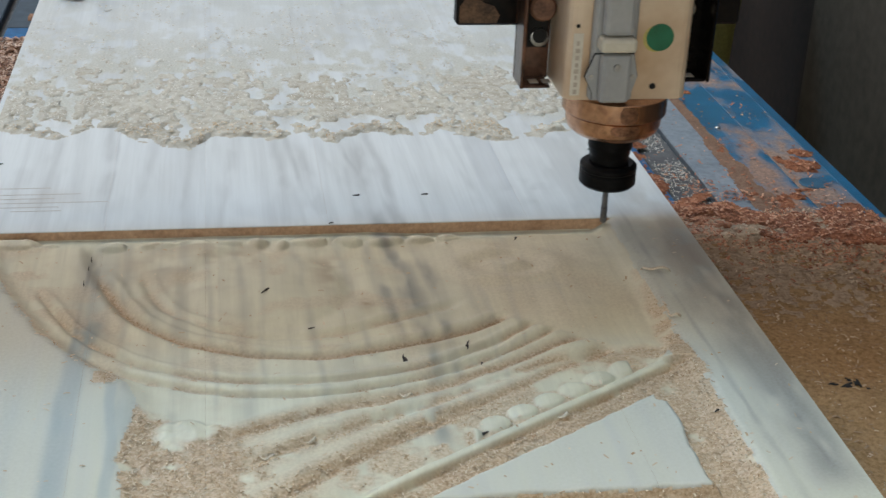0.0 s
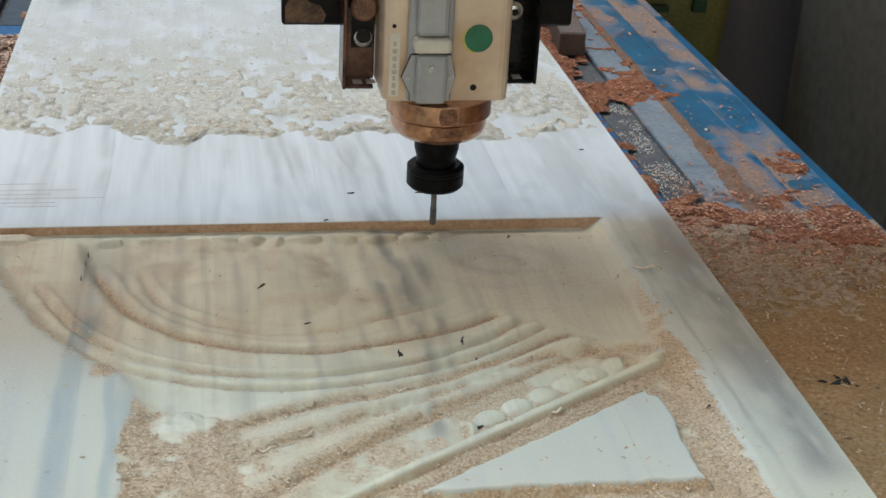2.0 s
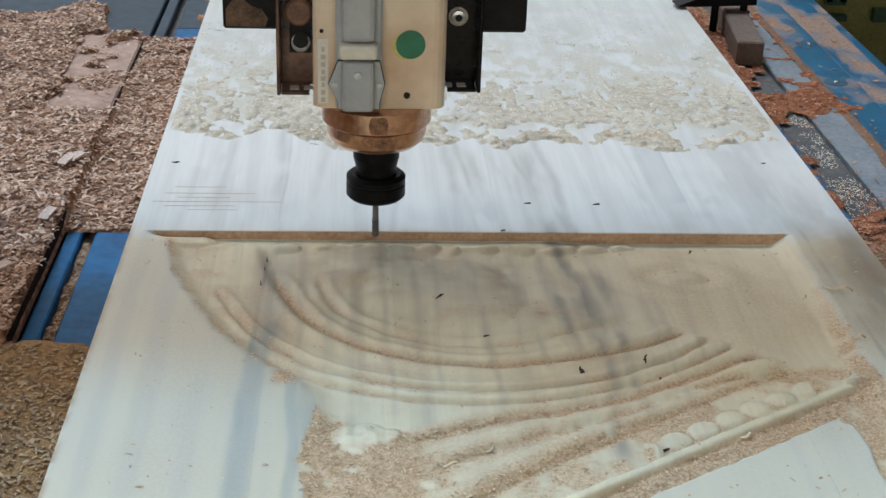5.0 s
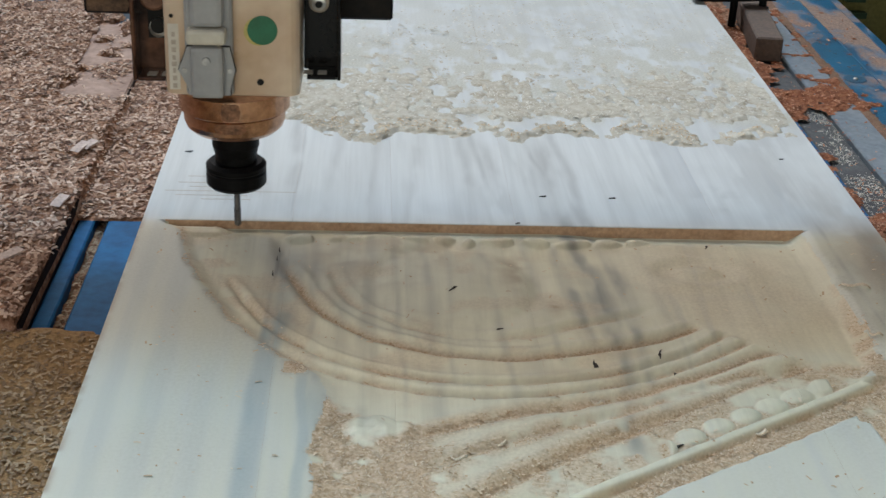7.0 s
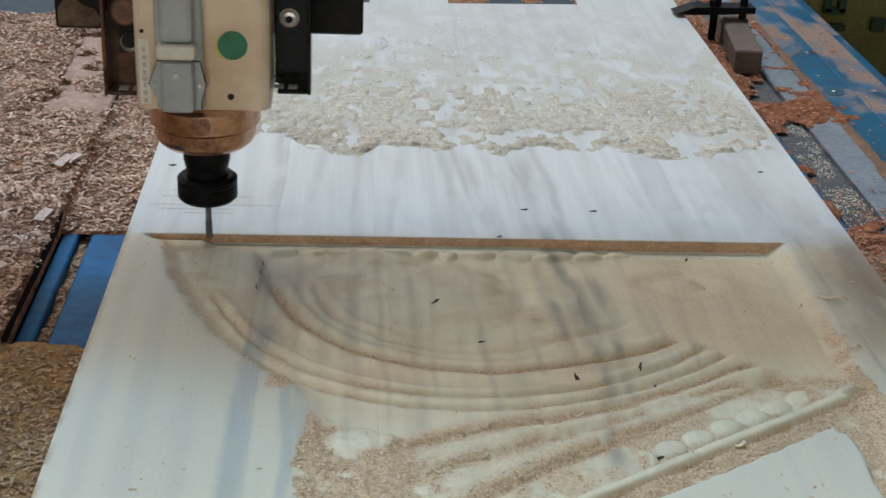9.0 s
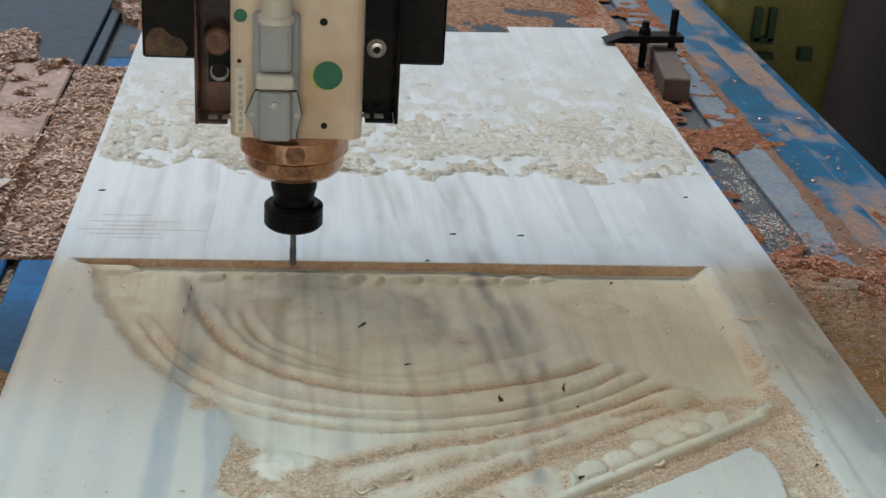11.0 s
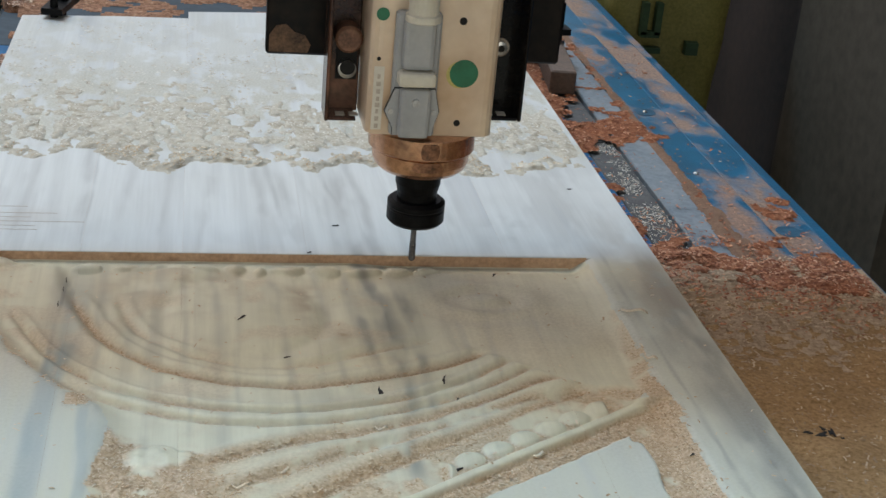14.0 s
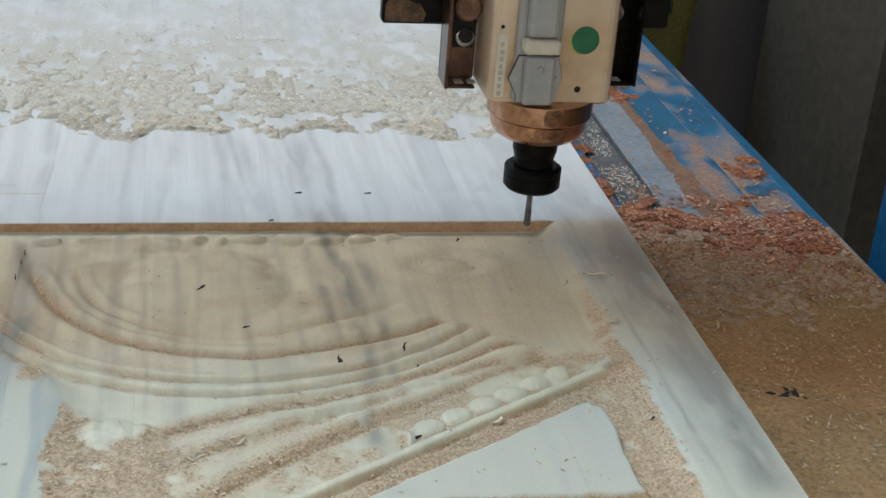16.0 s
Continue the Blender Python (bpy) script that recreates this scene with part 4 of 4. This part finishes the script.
scatter_flakes("chips_on_tan_dust", "pale tan chips strewn over the sawdust", "wood shavings",
               sample(16000, 0.608, 0.82, -0.45, 0.08, lambda x, y: 0.12 + 0.35 * step(-0.16, -0.04, y), lambda x, y: BED + 0.0012 + np.maximum(right_tan(x, y), 0), 27), 0.0042, M_FLAKE_CHIP, 0.4, 0.35, seed=28)
dust_bed("slot_sawdust", "tan dust settled along the edge of a bed rail", 0.711, 0.742, 0.06, 1.3, 0.002,
         lambda x, y: (0.8 - np.abs(x - 0.7255) / (0.006 + 0.008 * step(0.35, 0.1, y)) + 1.2 * (fbm(x, y * 0.6, 0.012, 35, 4) - 0.5)) * 0.0006, BED + 0.0003, M_SLOTDUST)


def left_brown(x, y):
    f = fbm(x, y, 0.06, 16, 4)
    plank = step(-0.066, -0.070, x) * (y > -0.145) * (y < 0.63)
    bare = (x > -0.115 - 0.04 * f) * (y > 0.66 - 0.08 * f) * (y < 0.84) + step(0.70, 0.76, y) * step(0.50, 0.65, fbm(x, y, 0.2, 19)) + (y > -0.146) * (y < 0.06 + 0.02 * f) * (x > -0.068)
    swept = plank * step(0.31, 0.37, y + 0.06 * (f - 0.5)) * step(0.22, 0.34, fbm(x, y, 0.05, 23)) * (x > -0.140 - 0.03 * (f - 0.5))
    t = 0.0045 + 0.004 * step(0.4, 0.2, y) + 0.020 * (f - 0.42) + 0.011 * plank - 0.008 * swept
    t = np.where(x > -0.068, t * step(0.055 + 0.02 * f, 0.12, y) + 0.001, t)
    return np.where((x < -0.001) & (bare < 0.5), t, -0.001)


dust_bed("brown_sawdust", "thick brown sawdust heaped over the router bed", -0.70, 0.0, -0.16, 1.6, 0.004, left_brown, BED + 0.0008, M_BROWN)
dust_bed("near_sawdust", "fine tan sawdust covering the router bed", -0.70, 0.0, -0.85, -0.14, 0.004, lambda x, y: np.where(x < -0.001, 0.006 + 0.014 * (fbm(x, y, 0.05, 20) - 0.4), -0.001) * (y < -0.147 + 0.01 * fbm(x, y, 0.03, 3)), BED + 0.0006, M_TAN)
scatter_flakes("brown_shavings", "brown wood shavings heaped over the router bed", "wood shavings",
               sample(52000, -0.40, -0.004, -0.16, 0.95, lambda x, y: (left_brown(x, y) > 0) * 1.0, lambda x, y: BED + 0.001 + left_brown(x, y), 9), 0.0072, M_FLAKE_BROWN, seed=10)
dust_bed("brown_sawdust", "brown sawdust on the router bed behind the board", -0.02, 0.66, 0.705, 1.7, 0.005,
         lambda x, y: np.where(y > np.interp(x, [p[0] for p in PLANKS] + [0.605], [p[3] for p in PLANKS] + [0.70]) + 0.004, 0.001 + 0.02 * (fbm(x, y, 0.06, 18, 4) - 0.47), -0.001), BED + 0.0009, M_BROWN)
slot_fill = lambda x, y: 0.0035 + 0.010 * (fbm(x, y, 0.012, 11) - 0.5)
dust_bed("slot_sawdust", "tan sawdust lying in the slot between the bed rails", -0.0528, -0.0425, -0.16, 0.08, 0.002, slot_fill, BED - 0.0117, M_BROWN)
scatter_flakes("slot_shavings", "tan chips lying in the slot between the bed rails", "wood shavings",
               sample(420, -0.0515, -0.0437, -0.15, 0.08, lambda x, y: 0.8 + 0 * x, lambda x, y: BED - 0.0112 + np.maximum(slot_fill(x, y), 0), 41), 0.0045, M_FLAKE_CHIP, seed=42)
for x, y, turn, ln in ((-0.084, 0.18, 70, 0.024), (-0.077, 0.186, 62, 0.02), (-0.078, 0.055, 75, 0.022), (-0.095, -0.05, 50, 0.022)):
    sp = thing("wood_splinter", "pale pinkish splinter lying on the brown sawdust", "wood splinter", (x, y, BED + 0.024), "splinters on the sawdust")
    sp.rotation_euler = (radians(4), radians(-3), radians(turn))
    part("splinter", prism([(-ln / 2, 0), (-ln * 0.3, 0.0016), (ln * 0.4, 0.0018), (ln / 2, 0.0004), (0, -0.0004)], -0.0045, 0.0045), M_SPLINT, sp)
scatter_flakes("tan_shavings", "tan wood chips strewn over the fine dust", "wood shavings",
               sample(14000, -0.30, -0.004, -0.60, -0.15, lambda x, y: 0.8 + 0 * x, lambda x, y: BED + 0.0015 + np.maximum(0.006 + 0.014 * (fbm(x, y, 0.05, 20) - 0.4), 0), 15), 0.0052, M_FLAKE_TAN, seed=16)
scatter_flakes("strip_flecks", "pale flecks of wood on the black rubber strip", "wood shavings",
               sample(2600, 0.645, 0.679, 0.05, 0.45, lambda x, y: step(0.30, 0.65, fbm(x, y, 0.03, 4)), lambda x, y: BED - 0.0035 + 0 * x, 17), 0.0024, M_FLAKE_LIGHT, seed=18)
plank_old = thing("scrap_plank", "weathered brown plank half buried in sawdust", "plank")
part("board", box(-0.150, -0.0712, -0.145, 0.605, BED + 0.0002, BED + 0.014, 0.002), M_PLANK, plank_old)
# thin strip on the plank's side, near black to hold its shade
part("edge", box(-0.0710, -0.0690, -0.145, 0.605, BED + 0.0002, BED + 0.0135, 0.0006), M_SHADE_EDGE, plank_old, "sawn edge coloured as in shade")


scatter_flakes("stray_shavings", "stray shavings strewn over the uncut near half of the board", "wood shavings",
               sample(420, 0.02, 0.6, -0.46, -0.02, lambda x, y: 1.0 + 0 * x, lambda x, y: relief(x, y)[0] + 0.0003, 21), 0.0035, M_FLAKE_PALE, 0.3, 0.3, seed=22)
debris = thing("charred_debris", "black charred crumbs lying on the brown sawdust", "debris", (0.650, -0.266, BED + 0.019))
for k, (dx, dy, r, turn) in enumerate(((0.0, 0.0, 0.006, 20), (0.009, 0.003, 0.005, 70), (-0.010, 0.003, 0.004, -15), (0.013, -0.006, 0.003, 40), (0.004, 0.008, 0.003, 100))):
    part("crumb", knot(dx, dy, 0.0, r, turn, 0.5), M_HOLE, debris)

# ---- the clamps ----
def bolt_bm(x, y, z0, z1, r=0.005):
    return lathe([(r, z0), (r, z1 - 0.001), (r * 0.8, z1)], (x, y, 0), 14)


def clamp(at, turn):
    c = thing("toe_clamp", "black steel strap clamp with two studs pressing the board", "clamp", at, "clamps holding the board")
    c.rotation_euler = (0, 0, radians(turn))
    bm = prism([(-0.055, 0.0), (-0.03, 0.009), (0.05, 0.009), (0.05, 0.001), (-0.03, -0.001)], -0.013, 0.013)
    part("strap", bm, M_BLACK, c)
    part("stud", bolt_bm(0.0, 0.0, -0.036, 0.026), M_BLACK, c)
    part("nut", lathe([(0.008, 0.0095), (0.008, 0.016), (0.007, 0.017)], (0, 0, 0), 6), M_BLACK, c)
    part("stud", bolt_bm(0.038, 0.0, -0.020, 0.042), M_BLACK, c)
    part("nut", lathe([(0.009, -0.0195), (0.009, -0.011), (0.008, -0.010)], (0.038, 0, 0), 6), M_BLACK, c)
    return c


clamp((0.645, 0.70, 0.004), 4)
clamp((0.045, 0.735, 0.004), -100)
wood_block = thing("packing_block", "brown hardwood packing block beside the board", "wooden block")
part("block", box(-0.016, 0.016, -0.10, 0.10, 0, 0.030, 0.002), M_BLOCK, wood_block)
wood_block.matrix_basis = pose(0.668, 0.66, BED + 0.0003, 0, 0, -6)

# ---- the gantry ----
gantry = thing("gantry", "dark painted steel gantry beam over the bed", "gantry")
part("beam", box(-0.9, 1.0, 0.080, 0.155, 0.335, 0.42, 0.004), M_GLOSS, gantry)
# unseen slab added on the beam to stretch its shadow over the board
part("shade_slab", box(-0.9, 1.0, 0.080, 0.155, 0.4202, 0.66, 0.004), M_GLOSS, gantry)
for x in (-0.86, 0.975):
    part("upright", box(x - 0.04, x + 0.04, 0.085, 0.165, -0.85, 0.3348, 0.004), M_BLUE, gantry)

# ---- the spindle ----
spindle = thing("router_spindle", "cream square router spindle with copper collar and black collet nut", "router spindle", (0.5, -0.006, 0.0))
part("housing", box(-0.0495, 0.052, -0.026, 0.062, 0.117, 0.46, verticals=0.010), M_CREAM, spindle, "cream enamelled motor housing")
part("collar", lathe([(0.020, 0.0788), (0.026, 0.0792), (0.0335, 0.0822), (0.0375, 0.0860), (0.0392, 0.0905), (0.0398, 0.0985), (0.0388, 0.0992), (0.0388, 0.1000), (0.0425, 0.1006), (0.0430, 0.1012), (0.0430, 0.1164), (0.0422, 0.1169)], seg=56), M_COPPER, spindle, "heat-stained copper collar", smooth=False)
part("neck", lathe([(0.0165, 0.0545), (0.0165, 0.060), (0.0185, 0.068), (0.0185, 0.0788)], seg=40), M_BLACK, spindle)
part("collet_nut", lathe([(0.017, 0.0325), (0.0215, 0.0335), (0.0238, 0.036), (0.0238, 0.0455), (0.0232, 0.046), (0.0232, 0.0475), (0.0238, 0.048), (0.0238, 0.0515), (0.0205, 0.0542)], seg=48), M_BLACK, spindle, "black collet nut")
part("cutter", lathe([(0.0016, -0.003), (0.0028, -0.0015), (0.0028, 0.012), (0.0025, 0.014), (0.0025, 0.0323)], seg=18), M_BIT, spindle, "slim steel cutter")


def dark_reflection(r0, r1, z0, z1, a0, a1):
    """A thin dark film of uneven outline that paints a reflection on the round of the collar."""
    bm = bmesh.new()
    n = 18
    rows = []
    for i in range(n + 1):
        u = 2 * i / n - 1
        a = radians(a0 + (a1 - a0) * i / n)
        half = (1 - abs(u) ** 5) ** 0.5 * 0.46 + 0.02
        mid = 0.5
        ring = []
        for f in (mid - half, mid, mid + half):
            r, z = r0 + (r1 - r0) * f, z0 + (z1 - z0) * f
            ring.append(bm.verts.new((r * math.cos(a), r * math.sin(a), z)))
        rows.append(ring)
    for a, b in zip(rows, rows[1:]):
        for k in (0, 1):
            bm.faces.new((a[k], b[k], b[k + 1], a[k + 1]))
    return bm


part("dark_reflection", dark_reflection(0.0433, 0.0433, 0.1015, 0.1158, -99, -79), M_DARK_SHEEN, spindle, "dark reflection on the collar")
part("dark_reflection", dark_reflection(0.0401, 0.0400, 0.0900, 0.0985, -108, -72), M_DARK_SHEEN, spindle, "dark reflection on the collar")
part("dark_reflection", dark_reflection(0.0342, 0.0378, 0.0824, 0.0862, -114, -66), M_DARK_SHEEN, spindle, "dark reflection on the collar")
YF = -0.026
QX, QZ = -0.0035, 0.0065
YP = YF - 0.010
part("connector_base", box(-0.0285 + QX, 0.0065 + QX, YP, YF - 0.0001, 0.1195, 0.2112 + QZ, 0.002), M_PLUG, spindle, "grey connector base")
plug = part("connector", prism([(x + QX, z + QZ) for x, z in ((-0.0265, 0.115), (-0.0265, 0.120), (-0.0335, 0.134), (-0.0265, 0.152), (0.0045, 0.152), (0.0085, 0.134), (0.0045, 0.120), (0.0045, 0.115))], YP - 0.003, YP - 0.0002), M_PLUG, spindle, "grey cable connector")
part("gasket", prism([(x + QX, z + QZ) for x, z in ((-0.0269, 0.1147), (-0.0269, 0.1198), (-0.0341, 0.134), (-0.0269, 0.1526), (0.0049, 0.1526), (0.0092, 0.134), (0.0051, 0.1198), (0.0051, 0.1147))], YP - 0.0012, YP - 0.0001), M_HOLE, plug)
part("connector_body", box(-0.0235 + QX, 0.0005 + QX, YP - 0.013, YP - 0.0032, 0.1215, 0.1545 + QZ, 0.003, 2), M_PLUG, plug)
part("screw", disc(-0.0115 + QX, 0.1445 + QZ, 0.003, YP - 0.0132, 0.0012, 14), M_STEEL, plug)
part("screw", disc(-0.029 + QX, 0.134 + QZ, 0.002, YP - 0.0032, 0.001, 12), M_STEEL, plug)
part("screw", disc(0.0045 + QX, 0.134 + QZ, 0.002, YP - 0.0032, 0.001, 12), M_STEEL, plug)
part("clip", box(-0.026 + QX, 0.003 + QX, YP - 0.0155, YP - 0.0002, 0.1565 + QZ, 0.168 + QZ, 0.003, 2), M_IVORY, plug)
part("conduit", box(-0.0235 + QX, 0.001 + QX, YP - 0.011, YP - 0.0002, 0.1685 + QZ, 0.211 + QZ, 0.004, 2), M_PLUG, spindle, "grey cable cover")
part("gland", lathe([(0.012, 0.2145), (0.0135, 0.2155), (0.0135, 0.220), (0.0115, 0.221), (0.0115, 0.234), (0.013, 0.235), (0.013, 0.239)], (-0.011 + QX, YP - 0.0137, 0), 24), M_IVORY, spindle)
part("cable", lathe([(0.008, 0.2395), (0.008, 0.46)], (-0.011 + QX, YP - 0.0142, 0), 16), M_PLUG, spindle)
st = part("sticker", disc(0.0245, 0.1685, 0.0112, YF - 0.0004, 0.0005), M_GREEN, spindle, "round dark green sticker")
part("sticker_glue", disc(0.0215, 0.1675, 0.0108, YF - 0.0001, 0.0002), M_YELLOW, spindle)
part("sticker", disc(-0.0415, 0.213, 0.005, YF - 0.0001, 0.0006), M_GREEN, spindle, "small round green sticker")
for x, z, r in ((0.0224, 0.128, 0.0026), (0.0205, 0.210, 0.003), (-0.0425, 0.178, 0.0016)):
    part("screw_hole", disc(x, z, r, YF - 0.0001, 0.0004, 16), M_HOLE, spindle)
lab = part("label", box(-0.0455, -0.0375, YF - 0.0004, YF - 0.0001, 0.121, 0.172, 0), M_LABEL, spindle, "narrow printed label")
for z, w in ((0.124, 0.5), (0.130, 0.5), (0.136, 0.35), (0.141, 0.6), (0.146, 0.4), (0.152, 0.55), (0.158, 0.6), (0.164, 0.4)):
    part("print_bar", box(-0.0415 - 0.003 * w, -0.0415 + 0.003 * w, YF - 0.0007, YF - 0.0005, z - 0.0018, z + 0.0018, 0), M_FAINT, lab)


def bracket(side):
    """A folded plate beside the housing: back, outer flange turned to the front, and a slotted lip at the foot."""
    s = -1 if side < 0 else 1
    xa, xb = (-0.0785, -0.050) if s < 0 else (0.0525, 0.082)
    z0 = 0.115 if s < 0 else 0.119
    skin = M_BROWN_SHEEN if s < 0 else M_GLOSS
    br = part("side_bracket", box(xa, xb, 0.035, 0.039, z0, 0.46, 0.001), skin, spindle, "folded steel bracket with a brown reflection in its colour" if s < 0 else "glossy black folded steel bracket")
    xo = xa if s < 0 else xb
    part("flange", box(min(xo, xo - s * 0.003), max(xo, xo - s * 0.003), 0.007, 0.0348, z0, 0.46, 0.0008), skin, br)
    lip = part("lip", box(xa + 0.0032, xb - 0.0032, 0.009, 0.0348, z0, z0 + 0.0025, 0.0006), skin, br)
    cx = xb - 0.009 if s < 0 else xa + 0.010
    # pale inlays paint the bright board that shows through each slot
    for k in (0, 1):
        part("slot", box(cx - 0.0098 + 0.0110 * k, cx - 0.0026 + 0.0110 * k, 0.015, 0.0245, z0 + 0.0026, z0 + 0.0029, 0), M_LABEL, lip)
    bx = (xa + xb) / 2 - s * 0.003
    if s > 0:
        part("washer", disc(bx, 0.174, 0.0080, 0.0348, 0.002), M_DULLSTEEL, br)
        part("bolt", lathe([(0.0055, 0.0), (0.0055, 0.004), (0.003, 0.0045)], (bx, 0.0327, 0.174), 20, FRONT), M_STEEL, br)
        part("socket", disc(bx, 0.174, 0.0030, 0.0281, 0.0004, 8), M_HOLE, br)
    else:
        part("boss", lathe([(0.011, 0.0), (0.011, 0.018), (0.009, 0.020)], (bx, 0.0348, 0.180), 24, FRONT), M_RUST, br)
        part("keyhole", box(bx - 0.008, bx + 0.009, 0.0342, 0.0348, 0.142, 0.172, 0.0002), M_HOLE, br)
        part("hook", lathe([(0.0075, 0.0), (0.0075, 0.006), (0.005, 0.0065)], (bx + 0.001, 0.0340, 0.152), 20, FRONT), M_STEEL, br)
        part("hook_hole", disc(bx + 0.001, 0.154, 0.0062, 0.0272, 0.0006, 20), M_HOLE, br)


bracket(-1)
bracket(1)
plate = part("carriage_plate", box(-0.124, 0.1225, 0.063, 0.078, 0.152, 0.72, 0.002), M_RUSTY, spindle, "dark rust-stained carriage plate")
part("rust_patch", prism([(-0.1215, 0.1545), (-0.090, 0.1545), (-0.0875, 0.161), (-0.0925, 0.169), (-0.101, 0.1715), (-0.108, 0.178), (-0.116, 0.1765), (-0.1215, 0.1685)], 0.0623, 0.0629), M_RUSTPATCH, plate, "brown rust patch")

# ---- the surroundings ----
tagged(part("floor", box(-5, 5, -5, 6, -0.95, -0.85, 0), M_CONCRETE), "concrete workshop floor in a shaded tone", "floor", kind="structure")
# walls added to close the place, in the darkened plaster tone
tagged(part("wall_east", box(2.6, 2.75, -5, 6, -0.85, 3.2, 0), M_WALL), "dark plaster wall added around the place", "wall", kind="structure")
tagged(part("wall_north", box(-5, 2.6, 5.0, 5.15, -0.85, 1.0, 0), M_WALL), "dark plaster wall added around the place", "wall", kind="structure")
# unseen wall, added with an opening to hold the front lamp
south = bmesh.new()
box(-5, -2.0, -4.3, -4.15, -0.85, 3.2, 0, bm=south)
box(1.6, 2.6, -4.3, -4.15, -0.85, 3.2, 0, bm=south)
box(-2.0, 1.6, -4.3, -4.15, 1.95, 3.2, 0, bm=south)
tagged(part("wall_south", south, M_WALL), "dark plaster wall added with an opening for the front lamp", "wall", kind="structure")

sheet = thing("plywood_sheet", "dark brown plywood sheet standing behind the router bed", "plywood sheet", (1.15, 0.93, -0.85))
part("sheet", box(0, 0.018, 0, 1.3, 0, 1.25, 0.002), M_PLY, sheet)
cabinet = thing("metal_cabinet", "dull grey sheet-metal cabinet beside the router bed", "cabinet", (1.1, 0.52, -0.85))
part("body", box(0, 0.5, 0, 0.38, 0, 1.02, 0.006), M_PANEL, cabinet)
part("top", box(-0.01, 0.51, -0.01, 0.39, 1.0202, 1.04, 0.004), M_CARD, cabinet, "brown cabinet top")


def sack(at):
    """A full upright woven sack: rounded box, pinched and creased."""
    sk = thing("woven_sack", "full yellow woven plastic sack with dark green print", "sack", at)
    bm = bmesh.new()
    nu, nv = 40, 36
    rows = []
    for j in range(nv + 1):
        v = j / nv
        z = 1.15 * v
        w = (1 - abs(2 * v - 1) ** 7) ** 0.5 * (0.92 + 0.08 * math.sin(v * 9))
        ring = []
        for i in range(nu):
            a = 2 * math.pi * i / nu
            c, sn = math.cos(a), math.sin(a)
            r = (abs(c) ** 5 + abs(sn) ** 5) ** (-1 / 5) * max(w, 0.05)
            k = 1 + 0.10 * noise.noise((c * 2, sn * 2, z * 6)) + 0.05 * noise.noise((c * 5, sn * 5, z * 16))
            ring.append(bm.verts.new((0.11 * r * c * k, 0.10 * r * sn * k, z)))
        rows.append(ring)
    for a, b in zip(rows, rows[1:]):
        for i in range(nu):
            bm.faces.new((a[i], a[(i + 1) % nu], b[(i + 1) % nu], b[i]))
    bm.faces.new(rows[0][::-1])
    bm.faces.new(rows[-1])
    part("bag", bm, M_BAG, sk, smooth=True)
    for x, z, w, h in ((-0.052, 0.805, 0.010, 0.05), (-0.030, 0.805, 0.010, 0.05), (-0.041, 0.78, 0.030, 0.009), (-0.052, 0.735, 0.010, 0.045), (-0.036, 0.755, 0.030, 0.009), (-0.036, 0.735, 0.026, 0.008), (-0.036, 0.715, 0.030, 0.009), (0.03, 0.76, 0.02, 0.02)):
        part("print_bar", box(x - w / 2, x + w / 2, -0.1125, -0.0985, z - h / 2, z + h / 2, 0), M_BAGINK, sk)
    return sk


sack((0.945, 1.10, -0.85))


def motions():
    walk(spindle, [(t, pose(x, -0.006, 0)) for t, x in ((0, 0.537), (0.2, 0.523), (0.5, 0.514), (0.7, 0.482), (0.9, 0.456), (1, 0.452), (1.2, 0.444), (1.5, 0.429), (1.7, 0.401), (2, 0.395), (2.2, 0.384), (2.5, 0.375), (2.7, 0.365), (3, 0.343), (3.2, 0.309),
          (3.5, 0.269), (3.7, 0.250), (4, 0.245), (4.2, 0.232), (4.5, 0.218), (4.7, 0.206), (5, 0.199), (5.2, 0.188), (6.2, 0.122), (7.3, 0.054), (7.5, 0.037), (7.7, 0.025), (8, 0.012), (8.2, 0.014),
          (9.2, 0.085), (10.3, 0.164), (10.5, 0.173), (10.7, 0.181), (11, 0.193), (11.5, 0.214), (11.7, 0.221), (12, 0.240), (12.2, 0.246), (12.5, 0.257), (12.7, 0.277), (12.8, 0.294), (13, 0.330), (13.2, 0.357),
          (13.5, 0.372), (13.7, 0.376), (14, 0.390), (14.2, 0.395), (14.5, 0.410), (14.7, 0.432), (15, 0.445), (15.2, 0.448), (15.5, 0.473), (15.7, 0.499), (16, 0.520))])


motions()
